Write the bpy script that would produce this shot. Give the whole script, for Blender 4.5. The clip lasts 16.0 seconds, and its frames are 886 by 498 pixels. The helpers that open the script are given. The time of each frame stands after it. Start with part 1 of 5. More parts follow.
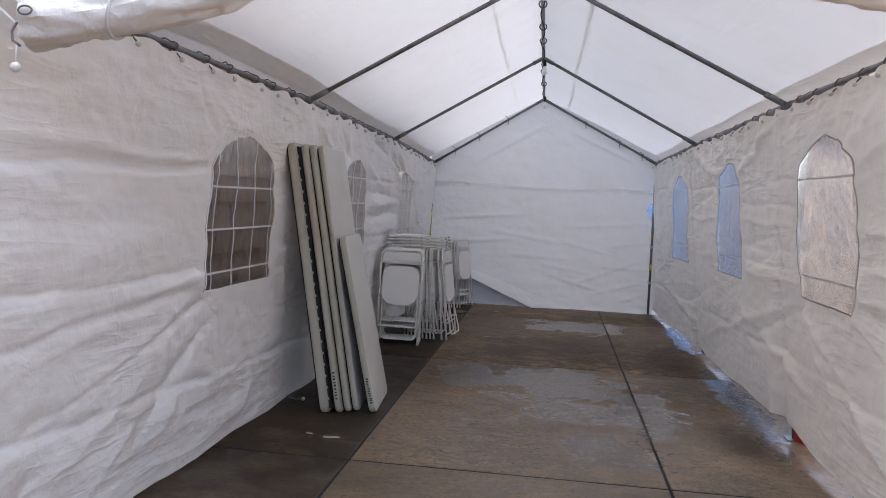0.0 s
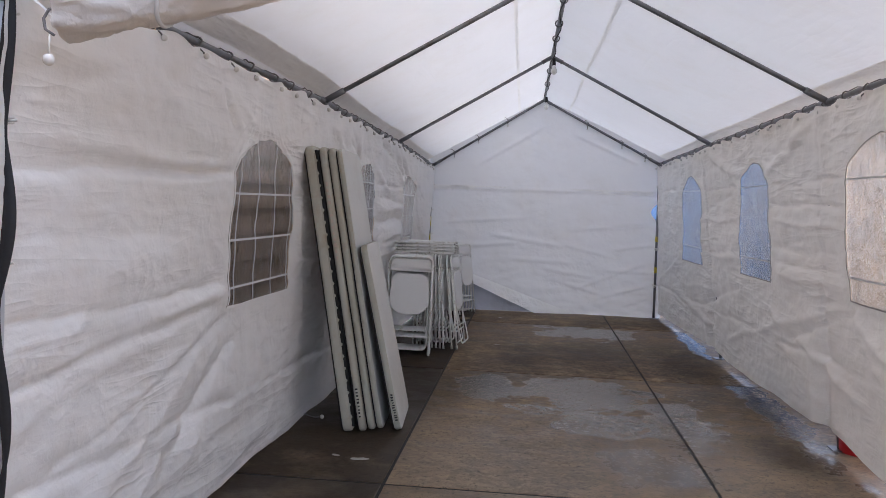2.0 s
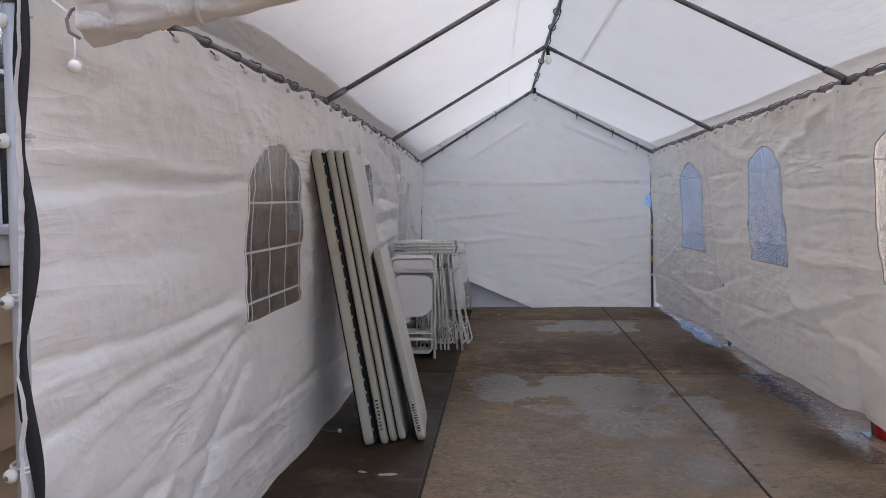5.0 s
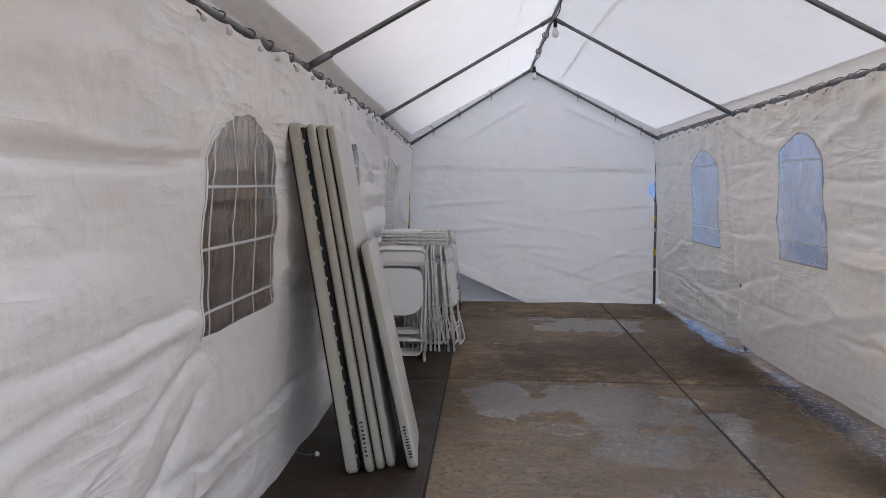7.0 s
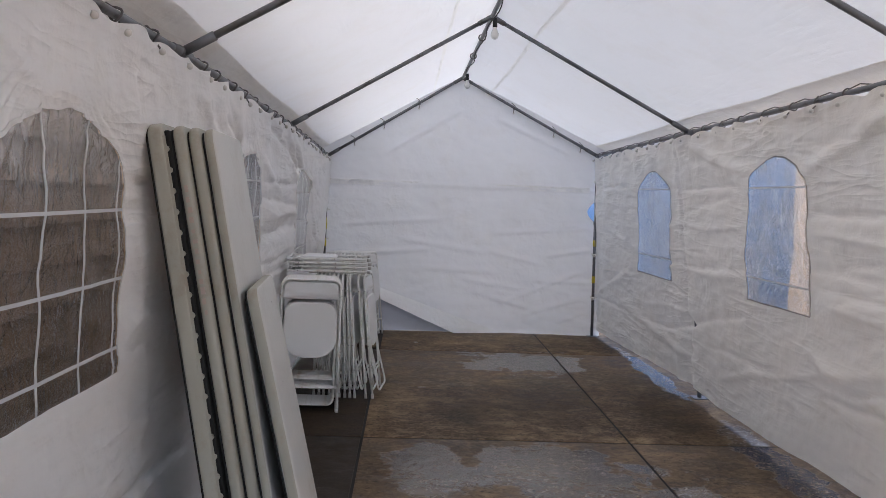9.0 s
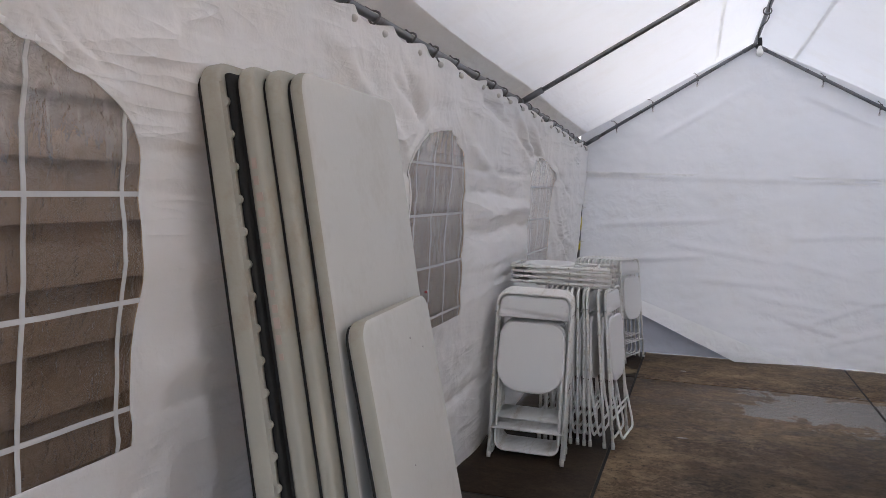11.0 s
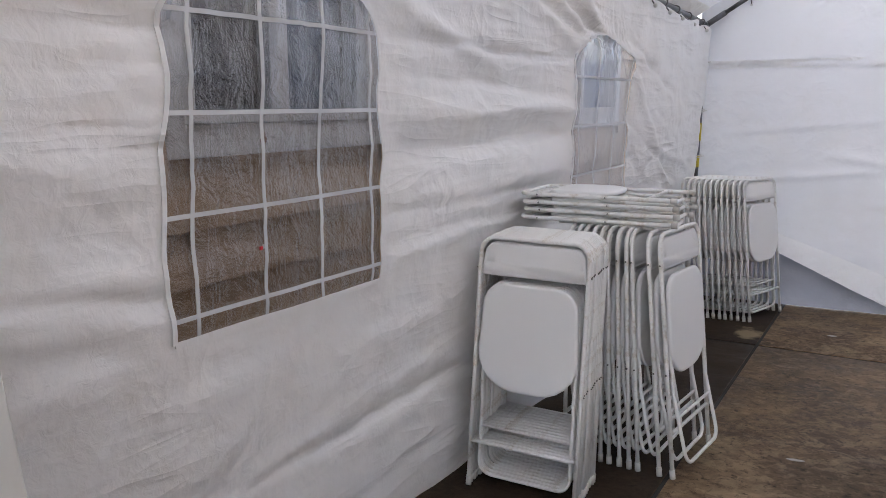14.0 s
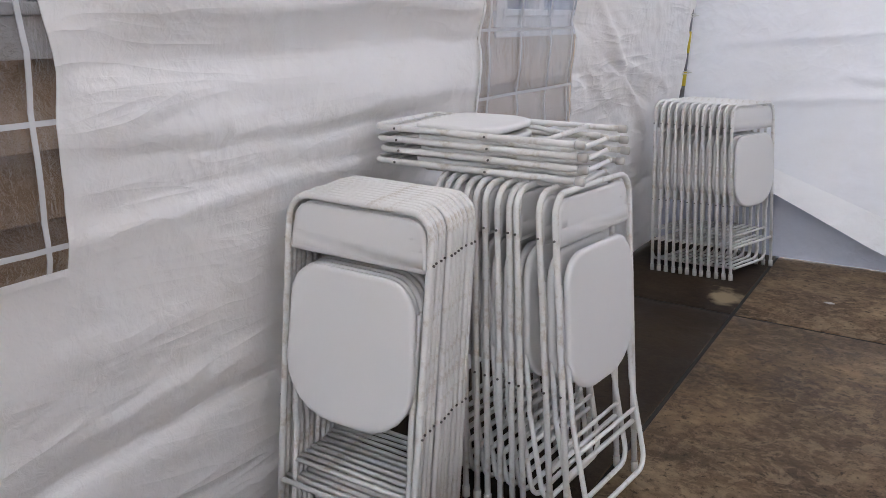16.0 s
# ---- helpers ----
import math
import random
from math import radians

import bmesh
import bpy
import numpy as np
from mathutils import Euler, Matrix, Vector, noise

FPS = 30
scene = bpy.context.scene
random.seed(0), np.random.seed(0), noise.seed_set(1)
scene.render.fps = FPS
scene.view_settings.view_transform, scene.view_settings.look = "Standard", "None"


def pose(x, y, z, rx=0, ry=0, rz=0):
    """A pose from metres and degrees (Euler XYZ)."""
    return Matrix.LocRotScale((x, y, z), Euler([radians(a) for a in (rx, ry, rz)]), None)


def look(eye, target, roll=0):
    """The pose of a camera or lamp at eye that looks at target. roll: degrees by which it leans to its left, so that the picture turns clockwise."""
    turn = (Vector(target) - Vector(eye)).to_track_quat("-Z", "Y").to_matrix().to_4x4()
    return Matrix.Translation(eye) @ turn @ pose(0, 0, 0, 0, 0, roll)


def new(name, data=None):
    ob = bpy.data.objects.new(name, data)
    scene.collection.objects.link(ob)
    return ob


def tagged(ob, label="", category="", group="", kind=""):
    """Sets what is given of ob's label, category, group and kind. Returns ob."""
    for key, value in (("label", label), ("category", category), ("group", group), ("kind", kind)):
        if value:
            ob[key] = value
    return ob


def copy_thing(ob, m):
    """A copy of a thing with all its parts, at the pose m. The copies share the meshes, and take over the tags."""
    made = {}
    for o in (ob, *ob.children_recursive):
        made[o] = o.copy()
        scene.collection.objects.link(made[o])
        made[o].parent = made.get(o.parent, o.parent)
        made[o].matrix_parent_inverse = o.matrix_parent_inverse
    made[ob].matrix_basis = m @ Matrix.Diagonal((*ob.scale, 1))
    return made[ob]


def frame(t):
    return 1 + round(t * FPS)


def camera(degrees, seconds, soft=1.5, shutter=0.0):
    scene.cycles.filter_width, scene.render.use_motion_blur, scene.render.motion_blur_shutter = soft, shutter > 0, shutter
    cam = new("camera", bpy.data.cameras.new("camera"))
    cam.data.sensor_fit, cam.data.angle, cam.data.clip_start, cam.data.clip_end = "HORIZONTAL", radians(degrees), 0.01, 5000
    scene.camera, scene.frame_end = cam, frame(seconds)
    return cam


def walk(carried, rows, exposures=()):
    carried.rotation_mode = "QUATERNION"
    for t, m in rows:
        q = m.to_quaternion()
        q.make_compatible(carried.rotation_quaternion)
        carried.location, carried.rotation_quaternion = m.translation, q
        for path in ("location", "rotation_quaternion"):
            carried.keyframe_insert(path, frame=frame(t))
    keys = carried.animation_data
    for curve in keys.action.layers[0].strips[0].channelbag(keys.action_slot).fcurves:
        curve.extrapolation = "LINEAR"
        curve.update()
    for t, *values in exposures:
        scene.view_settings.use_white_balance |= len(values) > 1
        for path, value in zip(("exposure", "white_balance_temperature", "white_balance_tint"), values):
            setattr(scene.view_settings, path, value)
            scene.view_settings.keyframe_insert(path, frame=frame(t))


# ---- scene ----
cam = camera(56.9, 16.0, soft=0.6)
METRES, EYE, TILT, LEAN, TURN = 7.212, 1.5, 0.0, 0.0, 7.6
ROWS = [
    (0.0, 0.0, 0.0, 0.0, 0.18, -3.65, -2.86),
    (0.5, -0.0158, 0.0071, -0.0012, 0.22, -3.54, -2.96),
    (1.0, -0.0303, 0.0147, -0.0, -0.99, -0.1, -3.92),
    (1.5, -0.0366, 0.0213, -0.0011, -1.43, -0.35, -4.52),
    (2.0, -0.0442, 0.0406, -0.0008, -1.44, -3.34, -2.16),
    (2.5, -0.0562, 0.0479, 0.002, 5.68, -3.85, -1.0),
    (3.0, -0.0675, 0.0512, 0.0009, 4.5, -3.76, -2.32),
    (3.5, -0.0805, 0.0531, 0.0019, -1.49, -3.27, -2.9),
    (6.0, -0.0741, 0.1205, 0.0023, -3.17, -3.99, 1.08),
    (6.5, -0.0845, 0.1567, 0.002, -2.79, -4.26, -0.11),
    (7.0, -0.0866, 0.1792, 0.0036, -4.64, -4.73, -0.73),
    (7.5, -0.0767, 0.2102, 0.0029, -4.87, -4.31, -0.75),
    (8.0, -0.0671, 0.2394, 0.0079, -3.91, -3.74, -1.4),
    (8.5, -0.0644, 0.2807, 0.0114, -5.72, -2.44, -1.88),
    (9.0, -0.0706, 0.3193, 0.012, -9.92, -3.78, -2.15),
    (11.5, -0.0021, 0.5379, 0.0001, 15.68, -5.01, -1.56),
    (12.0, 0.0138, 0.5733, -0.0044, 18.8, -7.54, -0.61),
    (12.5, 0.0242, 0.6294, -0.0045, 19.15, -7.7, -0.64),
    (13.0, 0.034, 0.666, -0.0055, 18.87, -7.68, 1.94),
    (13.5, 0.0463, 0.7023, -0.0042, 19.19, -9.1, 1.6),
    (14.0, 0.0537, 0.7564, -0.0102, 22.35, -10.14, 0.05),
    (14.5, 0.0564, 0.8028, -0.0099, 22.23, -10.09, 1.11),
    (15.0, 0.0681, 0.8452, -0.0124, 21.97, -11.07, 2.4),
    (15.5, 0.0762, 0.8783, -0.0134, 23.47, -12.98, 1.14),
    (16.0, 0.0751, 0.9153, -0.0161, 24.02, -16.34, -0.71),
]
walk(cam, [(t, pose(0, 0, EYE, TILT, LEAN, TURN) @ pose(METRES * x, METRES * y, METRES * z, 90 + pitch, roll, yaw)) for t, x, y, z, yaw, pitch, roll in ROWS],
     exposures=((0.0,2.34,6040,13),(1.0,1.96,6040,13),(2.0,2.32,6040,13),(3.0,2.36,6040,13),(3.5,2.26,6040,13),(6.0,2.35,6130,11.5),(6.5,2.46,6130,11),(9.0,2.38,6130,11.5),(11.5,2.78,6130,11.5),(12.0,3.0,6130,11.5),(12.5,2.86,6130,11.5),(14.0,2.95,6130,11.5),(16.0,3.18,6150,11)))

# ---- world and light ----
world = bpy.data.worlds.new("sky")
scene.world = world
world.use_nodes = True
wn = world.node_tree.nodes
sky = wn.new("ShaderNodeTexSky")
sky.sky_type, sky.sun_disc = "NISHITA", False
sky.sun_elevation, sky.sun_rotation = radians(62), radians(284)
sky.air_density, sky.dust_density, sky.ozone_density = 1.0, 4.0, 1.0
soft_sky = wn.new("ShaderNodeHueSaturation")
soft_sky.inputs["Saturation"].default_value = 0.55
world.node_tree.links.new(sky.outputs[0], soft_sky.inputs["Color"])
world.node_tree.links.new(soft_sky.outputs[0], wn["Background"].inputs[0])
wn["Background"].inputs[1].default_value = 0.15
sun = new("sun", bpy.data.lights.new("sun", "SUN"))
sun.data.energy, sun.data.angle, sun.data.color = 1.0, radians(40), (1.0, 0.95, 0.88)
sun.matrix_world = look((0, 0, 0), (0.50, -0.12, -1.0))


# ---- materials ----
def material(name):
    m = bpy.data.materials.new(name)
    m.use_nodes = True
    nt = m.node_tree
    nt.nodes.clear()
    out = nt.nodes.new("ShaderNodeOutputMaterial")
    return m, nt, out


def node(nt, kind, **inputs):
    n = nt.nodes.new("ShaderNode" + kind)
    for key, value in inputs.items():
        sock = n.inputs[key.replace("_", " ")]
        if isinstance(value, bpy.types.NodeSocket):
            nt.links.new(value, sock)
        else:
            sock.default_value = value
    return n


def coords(nt, which="Object"):
    return nt.nodes.new("ShaderNodeTexCoord").outputs[which]


def noise_tex(nt, vec, scale, detail=4.0, rough=0.55, distort=0.0):
    n = node(nt, "TexNoise", Vector=vec, Scale=scale, Detail=detail, Roughness=rough, Distortion=distort)
    return n.outputs["Fac"]


def ramp(nt, fac, stops):
    n = node(nt, "ValToRGB", Fac=fac)
    el = n.color_ramp.elements
    while len(el) < len(stops):
        el.new(0.5)
    for e, (p, c) in zip(el, stops):
        e.position = p
        e.color = (*c, 1) if len(c) == 3 else c
    return n.outputs["Color"]


def grey(nt, fac, stops):
    return ramp(nt, fac, [(p, (v, v, v)) for p, v in stops])


def math_node(nt, op, a, b=0.0):
    n = nt.nodes.new("ShaderNodeMath")
    n.operation = op
    for i, v in enumerate((a, b)):
        if isinstance(v, bpy.types.NodeSocket):
            nt.links.new(v, n.inputs[i])
        else:
            n.inputs[i].default_value = v
    return n.outputs[0]


def mixc(nt, fac, a, b):
    n = nt.nodes.new("ShaderNodeMix")
    n.data_type = "RGBA"
    for sock, v in ((n.inputs[0], fac), (n.inputs[6], a), (n.inputs[7], b)):
        if isinstance(v, bpy.types.NodeSocket):
            nt.links.new(v, sock)
        else:
            sock.default_value = (*v, 1) if isinstance(v, tuple) else v
    return n.outputs[2]


def bump(nt, height, strength, distance=0.01):
    return node(nt, "Bump", Height=height, Strength=strength, Distance=distance).outputs[0]


def plain(name, colour, rough=0.5, metal=0.0, var=0.12, scale=12.0, bumps=0.1, grime=None, gscale=4.0):
    """Painted, plastic or metal surface with two scales of variation."""
    m, nt, out = material(name)
    co = coords(nt)
    big, fine = noise_tex(nt, co, scale * 0.3, 3), noise_tex(nt, co, scale * 8, 4)
    dark = tuple(c * (1 - var) for c in colour)
    col = mixc(nt, big, dark, colour)
    if grime:
        mask = grey(nt, noise_tex(nt, co, gscale, 6, 0.7), [(0.52, 0), (0.72, 1)])
        col = mixc(nt, mask, col, grime)
    r = math_node(nt, "MULTIPLY_ADD", fine, 0.2)
    r.node.inputs[2].default_value = rough - 0.1
    b = node(nt, "BsdfPrincipled", Base_Color=col, Roughness=r, Metallic=metal, Normal=bump(nt, fine, bumps, 0.004))
    nt.links.new(b.outputs[0], out.inputs[0])
    return m


def cloth(name, colour, through_share, gloss=0.06, relief=0.9, crumples=1.0):
    """Woven polyethylene sheet that lets light through."""
    m, nt, out = material(name)
    co = coords(nt)
    big, mid, fine = noise_tex(nt, co, 0.8, 3), noise_tex(nt, co, 5, 5, 0.6, 0.6), noise_tex(nt, co, 38, 3, 0.6, 1.2)
    stain = grey(nt, noise_tex(nt, co, 2.3, 7, 0.7), [(0.5, 0), (0.8, 1)])
    col = mixc(nt, big, tuple(c * 0.94 for c in colour), colour)
    col = mixc(nt, math_node(nt, "MULTIPLY", stain, 0.35), col, tuple(c * s for c, s in zip(colour, (0.86, 0.82, 0.74))))
    ridges = None
    for turn, stretch, scale, gain in (((0.5, 0.0, 0.4), (1.0, 0.17, 1.0), 4.2, 0.62), ((-0.6, 0.2, -0.3), (1.0, 0.16, 1.0), 6.0, 0.46), ((0.1, 0.0, 0.1), (1.0, 0.13, 1.0), 9.0, 0.26), ((1.3, 0.3, 0.2), (1.0, 0.2, 1.0), 7.0, 0.22)):
        v = node(nt, "Mapping", Vector=co, Rotation=turn, Scale=stretch).outputs[0]
        f = math_node(nt, "ABSOLUTE", math_node(nt, "SUBTRACT", noise_tex(nt, v, scale, 2, 0.5, 0.55), 0.5))
        f = math_node(nt, "MULTIPLY", math_node(nt, "POWER", f, 0.7), -gain)
        ridges = f if ridges is None else math_node(nt, "ADD", ridges, f)
    where = grey(nt, noise_tex(nt, co, 1.4, 2), [(0.42, 0.15), (0.62, 1.0)])
    # crumples: facets with sharp edges, in patches
    shift = nt.nodes.new("ShaderNodeVectorMath")
    shift.operation = "MULTIPLY_ADD"
    nt.links.new(node(nt, "TexNoise", Vector=co, Scale=3.0, Detail=2.0).outputs["Color"], shift.inputs[0])
    shift.inputs[1].default_value = (0.35, 0.35, 0.35)
    nt.links.new(co, shift.inputs[2])
    crumple = None
    for scale, gain, patch in ((4.5, 0.22, 0.9), (11.0, 0.12, 2.1), (26.0, 0.04, 3.0)):
        v = node(nt, "TexVoronoi", Vector=shift.outputs[0], Scale=scale)
        v.feature = "F1"
        m_here = grey(nt, noise_tex(nt, co, patch, 3, 0.6), [(0.40, 0.1), (0.60, 1.0)])
        f = math_node(nt, "MULTIPLY", math_node(nt, "MULTIPLY", v.outputs["Distance"], gain * crumples), m_here)
        crumple = f if crumple is None else math_node(nt, "ADD", crumple, f)
    height = math_node(nt, "MULTIPLY_ADD", fine, 0.038)
    body = math_node(nt, "ADD", math_node(nt, "MULTIPLY", mid, 0.12), math_node(nt, "MULTIPLY", ridges, where))
    nt.links.new(math_node(nt, "ADD", body, crumple), height.node.inputs[2])
    nor = bump(nt, height, relief, 0.05)
    d = node(nt, "BsdfDiffuse", Color=col, Normal=nor)
    tr = node(nt, "BsdfTranslucent", Color=col, Normal=nor)
    g = node(nt, "BsdfGlossy", Roughness=0.42, Normal=nor)
    g.inputs["Color"].default_value = (1, 1, 1, 1)
    s1 = node(nt, "MixShader", Fac=through_share)
    nt.links.new(d.outputs[0], s1.inputs[1]), nt.links.new(tr.outputs[0], s1.inputs[2])
    s2 = node(nt, "MixShader", Fac=gloss)
    nt.links.new(s1.outputs[0], s2.inputs[1]), nt.links.new(g.outputs[0], s2.inputs[2])
    nt.links.new(s2.outputs[0], out.inputs[0])
    return m


def sheen(nt, base, power, nor=None):
    """Reflection that grows towards grazing, alike from both sides."""
    lw = node(nt, "LayerWeight", Blend=0.5)
    if nor is not None:
        nt.links.new(nor, lw.inputs["Normal"])
    up = math_node(nt, "POWER", lw.outputs["Facing"], power)
    f = math_node(nt, "MULTIPLY_ADD", up, 1.0 - base)
    f.node.inputs[2].default_value = base
    return f


def clear_sheet(name, tint, rough=0.12, haze=0.12, wave=0.5, power=3.2, streaks=0.15, gathered=None, glow=0.0):
    """Clear soft plastic: seen through, glossy at grazing, milky where it is gathered (heights from, to); haze and
    streaks also stand in for glare and crease highlights.
    """
    m, nt, out = material(name)
    co = coords(nt)
    fine = noise_tex(nt, co, 9, 4, 0.6, 1.5)
    crinkle = math_node(nt, "ABSOLUTE", math_node(nt, "SUBTRACT", noise_tex(nt, co, 14, 4, 0.6, 1.0), 0.5))
    down = node(nt, "Mapping", Vector=co, Rotation=(0.12, 0, 0), Scale=(1, 1, 0.13)).outputs[0]
    streak = math_node(nt, "ABSOLUTE", math_node(nt, "SUBTRACT", noise_tex(nt, down, 9, 3, 0.55, 1.8), 0.5))
    lines = math_node(nt, "MULTIPLY", grey(nt, streak, [(0.0, 1.0), (0.05, 0.0)]), grey(nt, noise_tex(nt, co, 3.5, 3), [(0.42, 0.0), (0.62, 1.0)]))
    patch = grey(nt, noise_tex(nt, co, 2.6, 4, 0.6, 0.6), [(0.35, 0.35), (0.65, 1.6)])
    nor = bump(nt, math_node(nt, "SUBTRACT", math_node(nt, "SUBTRACT", fine, crinkle), math_node(nt, "MULTIPLY", streak, 0.7)), wave, 0.02)
    t = node(nt, "BsdfTransparent", Color=(*tint, 1))
    milky = node(nt, "BsdfDiffuse", Color=(0.7, 0.7, 0.7, 1), Normal=nor)
    lit = node(nt, "BsdfTranslucent", Color=(0.75, 0.75, 0.75, 1), Normal=nor)
    milk = node(nt, "MixShader", Fac=glow)
    nt.links.new(milky.outputs[0], milk.inputs[1]), nt.links.new(lit.outputs[0], milk.inputs[2])
    g = node(nt, "BsdfGlossy", Roughness=rough, Normal=nor)
    fac = math_node(nt, "ADD", math_node(nt, "MULTIPLY", math_node(nt, "MULTIPLY", fine, patch), haze * 2), math_node(nt, "MULTIPLY", lines, streaks))
    if gathered:
        z = node(nt, "SeparateXYZ", Vector=co).outputs[2]
        up = nt.nodes.new("ShaderNodeMapRange")
        nt.links.new(math_node(nt, "ADD", z, math_node(nt, "MULTIPLY", streak, 0.8)), up.inputs[0])
        up.inputs[1].default_value, up.inputs[2].default_value, up.inputs[4].default_value = gathered[0], gathered[1], gathered[2]
        fac = math_node(nt, "ADD", fac, up.outputs[0])
    a = node(nt, "MixShader", Fac=math_node(nt, "MINIMUM", fac, 0.92))
    nt.links.new(t.outputs[0], a.inputs[1]), nt.links.new(milk.outputs[0], a.inputs[2])
    b = node(nt, "MixShader", Fac=sheen(nt, 0.06, power, nor))
    nt.links.new(a.outputs[0], b.inputs[1]), nt.links.new(g.outputs[0], b.inputs[2])
    nt.links.new(b.outputs[0], out.inputs[0])
    return m


def concrete(name):
    """Old brown-stained concrete with wet, smooth films, their sheen painted in as grey, and pale scuffs."""
    m, nt, out = material(name)
    co = node(nt, "NewGeometry").outputs["Position"]
    streak = node(nt, "Mapping", Vector=co, Scale=(0.9, 1.25, 1.0)).outputs[0]
    big, mid = noise_tex(nt, streak, 0.9, 5, 0.6, 0.4), noise_tex(nt, streak, 3.4, 7, 0.68, 0.5)
    fine = noise_tex(nt, co, 45, 5, 0.65)
    col = ramp(nt, mid, [(0.33, (0.046, 0.028, 0.015)), (0.45, (0.118, 0.075, 0.042)), (0.55, (0.200, 0.137, 0.078)), (0.68, (0.36, 0.27, 0.165))])
    col = mixc(nt, grey(nt, big, [(0.38, 0.75), (0.62, 0)]), col, (0.050, 0.034, 0.022))
    speck = grey(nt, noise_tex(nt, co, 22, 6, 0.75, 0.6), [(0.46, 0.0), (0.66, 1)])
    col = mixc(nt, math_node(nt, "MULTIPLY", speck, 0.6), col, (0.26, 0.18, 0.11))
    near_sheen = grey(nt, math_node(nt, "ADD", math_node(nt, "MULTIPLY", node(nt, "SeparateXYZ", Vector=co).outputs[1], 0.1), math_node(nt, "MULTIPLY", mid, 0.35)), [(0.68, 1.0), (0.83, 0.0)])
    # paler colour towards the entrance stands in for the floor's grazing sheen
    col = mixc(nt, math_node(nt, "MULTIPLY", near_sheen, 0.24), col, (0.36, 0.27, 0.175))
    scuff = grey(nt, noise_tex(nt, streak, 7.5, 9, 0.72, 0.7), [(0.535, 0.0), (0.555, 1.0)])
    col = mixc(nt, math_node(nt, "MULTIPLY", scuff, 0.25), col, (0.36, 0.27, 0.165))
    worn = grey(nt, noise_tex(nt, streak, 4.6, 9, 0.72, 1.1), [(0.415, 1.0), (0.44, 0.0)])
    col = mixc(nt, math_node(nt, "MULTIPLY", worn, 0.28), col, (0.045, 0.032, 0.020))
    pits = grey(nt, noise_tex(nt, co, 30, 6, 0.8, 0.4), [(0.36, 1), (0.47, 0)])
    col = mixc(nt, math_node(nt, "MULTIPLY", pits, 0.8), col, (0.012, 0.008, 0.005))
    # wet films, by their places on the slab
    wet = None
    for cx, cy, rx, ry in ((0.1, 6.75, 0.62, 0.62), (0.35, 10.0, 0.62, 0.5), (0.75, 6.0, 0.3, 0.7), (-0.65, 6.9, 0.28, 0.5), (0.2, 5.9, 0.5, 0.35), (1.52, 6.6, 0.16, 1.5), (1.5, 9.8, 0.10, 1.0), (-0.2, 2.2, 1.2, 0.7), (0.45, 5.0, 0.3, 0.4)):
        mp = node(nt, "Mapping", Vector=co, Scale=(1 / rx, 1 / ry, 0), Location=(-cx / rx, -cy / ry, 0)).outputs[0]
        ln = nt.nodes.new("ShaderNodeVectorMath")
        ln.operation = "LENGTH"
        nt.links.new(mp, ln.inputs[0])
        w = math_node(nt, "SUBTRACT", 1.0, ln.outputs["Value"])
        wet = w if wet is None else math_node(nt, "MAXIMUM", wet, w)
    edge = math_node(nt, "MULTIPLY_ADD", noise_tex(nt, co, 3.0, 7, 0.62, 0.3), 2.6)
    edge.node.inputs[2].default_value = -1.35
    wet = math_node(nt, "ADD", wet, edge)
    wet = grey(nt, wet, [(0.0, 0), (0.12, 1)])
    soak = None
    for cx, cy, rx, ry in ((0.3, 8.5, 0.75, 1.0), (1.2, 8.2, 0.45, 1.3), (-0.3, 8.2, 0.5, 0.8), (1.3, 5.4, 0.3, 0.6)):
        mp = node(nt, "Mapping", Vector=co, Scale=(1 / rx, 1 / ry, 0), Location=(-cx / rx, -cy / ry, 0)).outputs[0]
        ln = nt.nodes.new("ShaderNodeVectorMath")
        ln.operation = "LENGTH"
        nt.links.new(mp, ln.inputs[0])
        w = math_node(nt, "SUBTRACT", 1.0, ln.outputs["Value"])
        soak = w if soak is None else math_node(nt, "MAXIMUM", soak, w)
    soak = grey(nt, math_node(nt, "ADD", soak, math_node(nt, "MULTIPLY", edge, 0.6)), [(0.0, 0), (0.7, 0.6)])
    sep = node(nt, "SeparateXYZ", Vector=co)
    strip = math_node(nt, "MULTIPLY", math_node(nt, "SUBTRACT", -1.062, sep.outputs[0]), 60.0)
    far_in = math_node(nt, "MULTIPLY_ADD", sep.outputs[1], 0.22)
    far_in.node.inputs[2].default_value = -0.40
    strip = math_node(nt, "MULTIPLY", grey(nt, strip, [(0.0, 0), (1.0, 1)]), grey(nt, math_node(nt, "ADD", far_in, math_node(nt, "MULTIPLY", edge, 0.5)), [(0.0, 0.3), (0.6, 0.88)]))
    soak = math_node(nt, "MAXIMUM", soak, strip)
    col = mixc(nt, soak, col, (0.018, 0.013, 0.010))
    # grey in the films' colour stands in for the roof they mirror
    col = mixc(nt, math_node(nt, "MULTIPLY", wet, 0.42), col, (0.115, 0.104, 0.096))
    mp = node(nt, "Mapping", Vector=co, Scale=(7.0, 6.5, 0), Location=(8.05, -69.6, 0)).outputs[0]
    ln = nt.nodes.new("ShaderNodeVectorMath")
    ln.operation = "LENGTH"
    nt.links.new(mp, ln.inputs[0])
    spill = math_node(nt, "ADD", math_node(nt, "SUBTRACT", 0.9, ln.outputs["Value"]), edge)
    col = mixc(nt, grey(nt, spill, [(0.0, 0), (0.3, 0.8)]), col, (0.27, 0.21, 0.13))
    chips = grey(nt, noise_tex(nt, co, 6.5, 8, 0.75, 1.0), [(0.70, 0), (0.74, 1)])
    col = mixc(nt, math_node(nt, "MULTIPLY", chips, 0.6), col, (0.42, 0.38, 0.32))
    ro = math_node(nt, "MULTIPLY_ADD", mid, 0.5)
    ro.node.inputs[2].default_value = 0.20
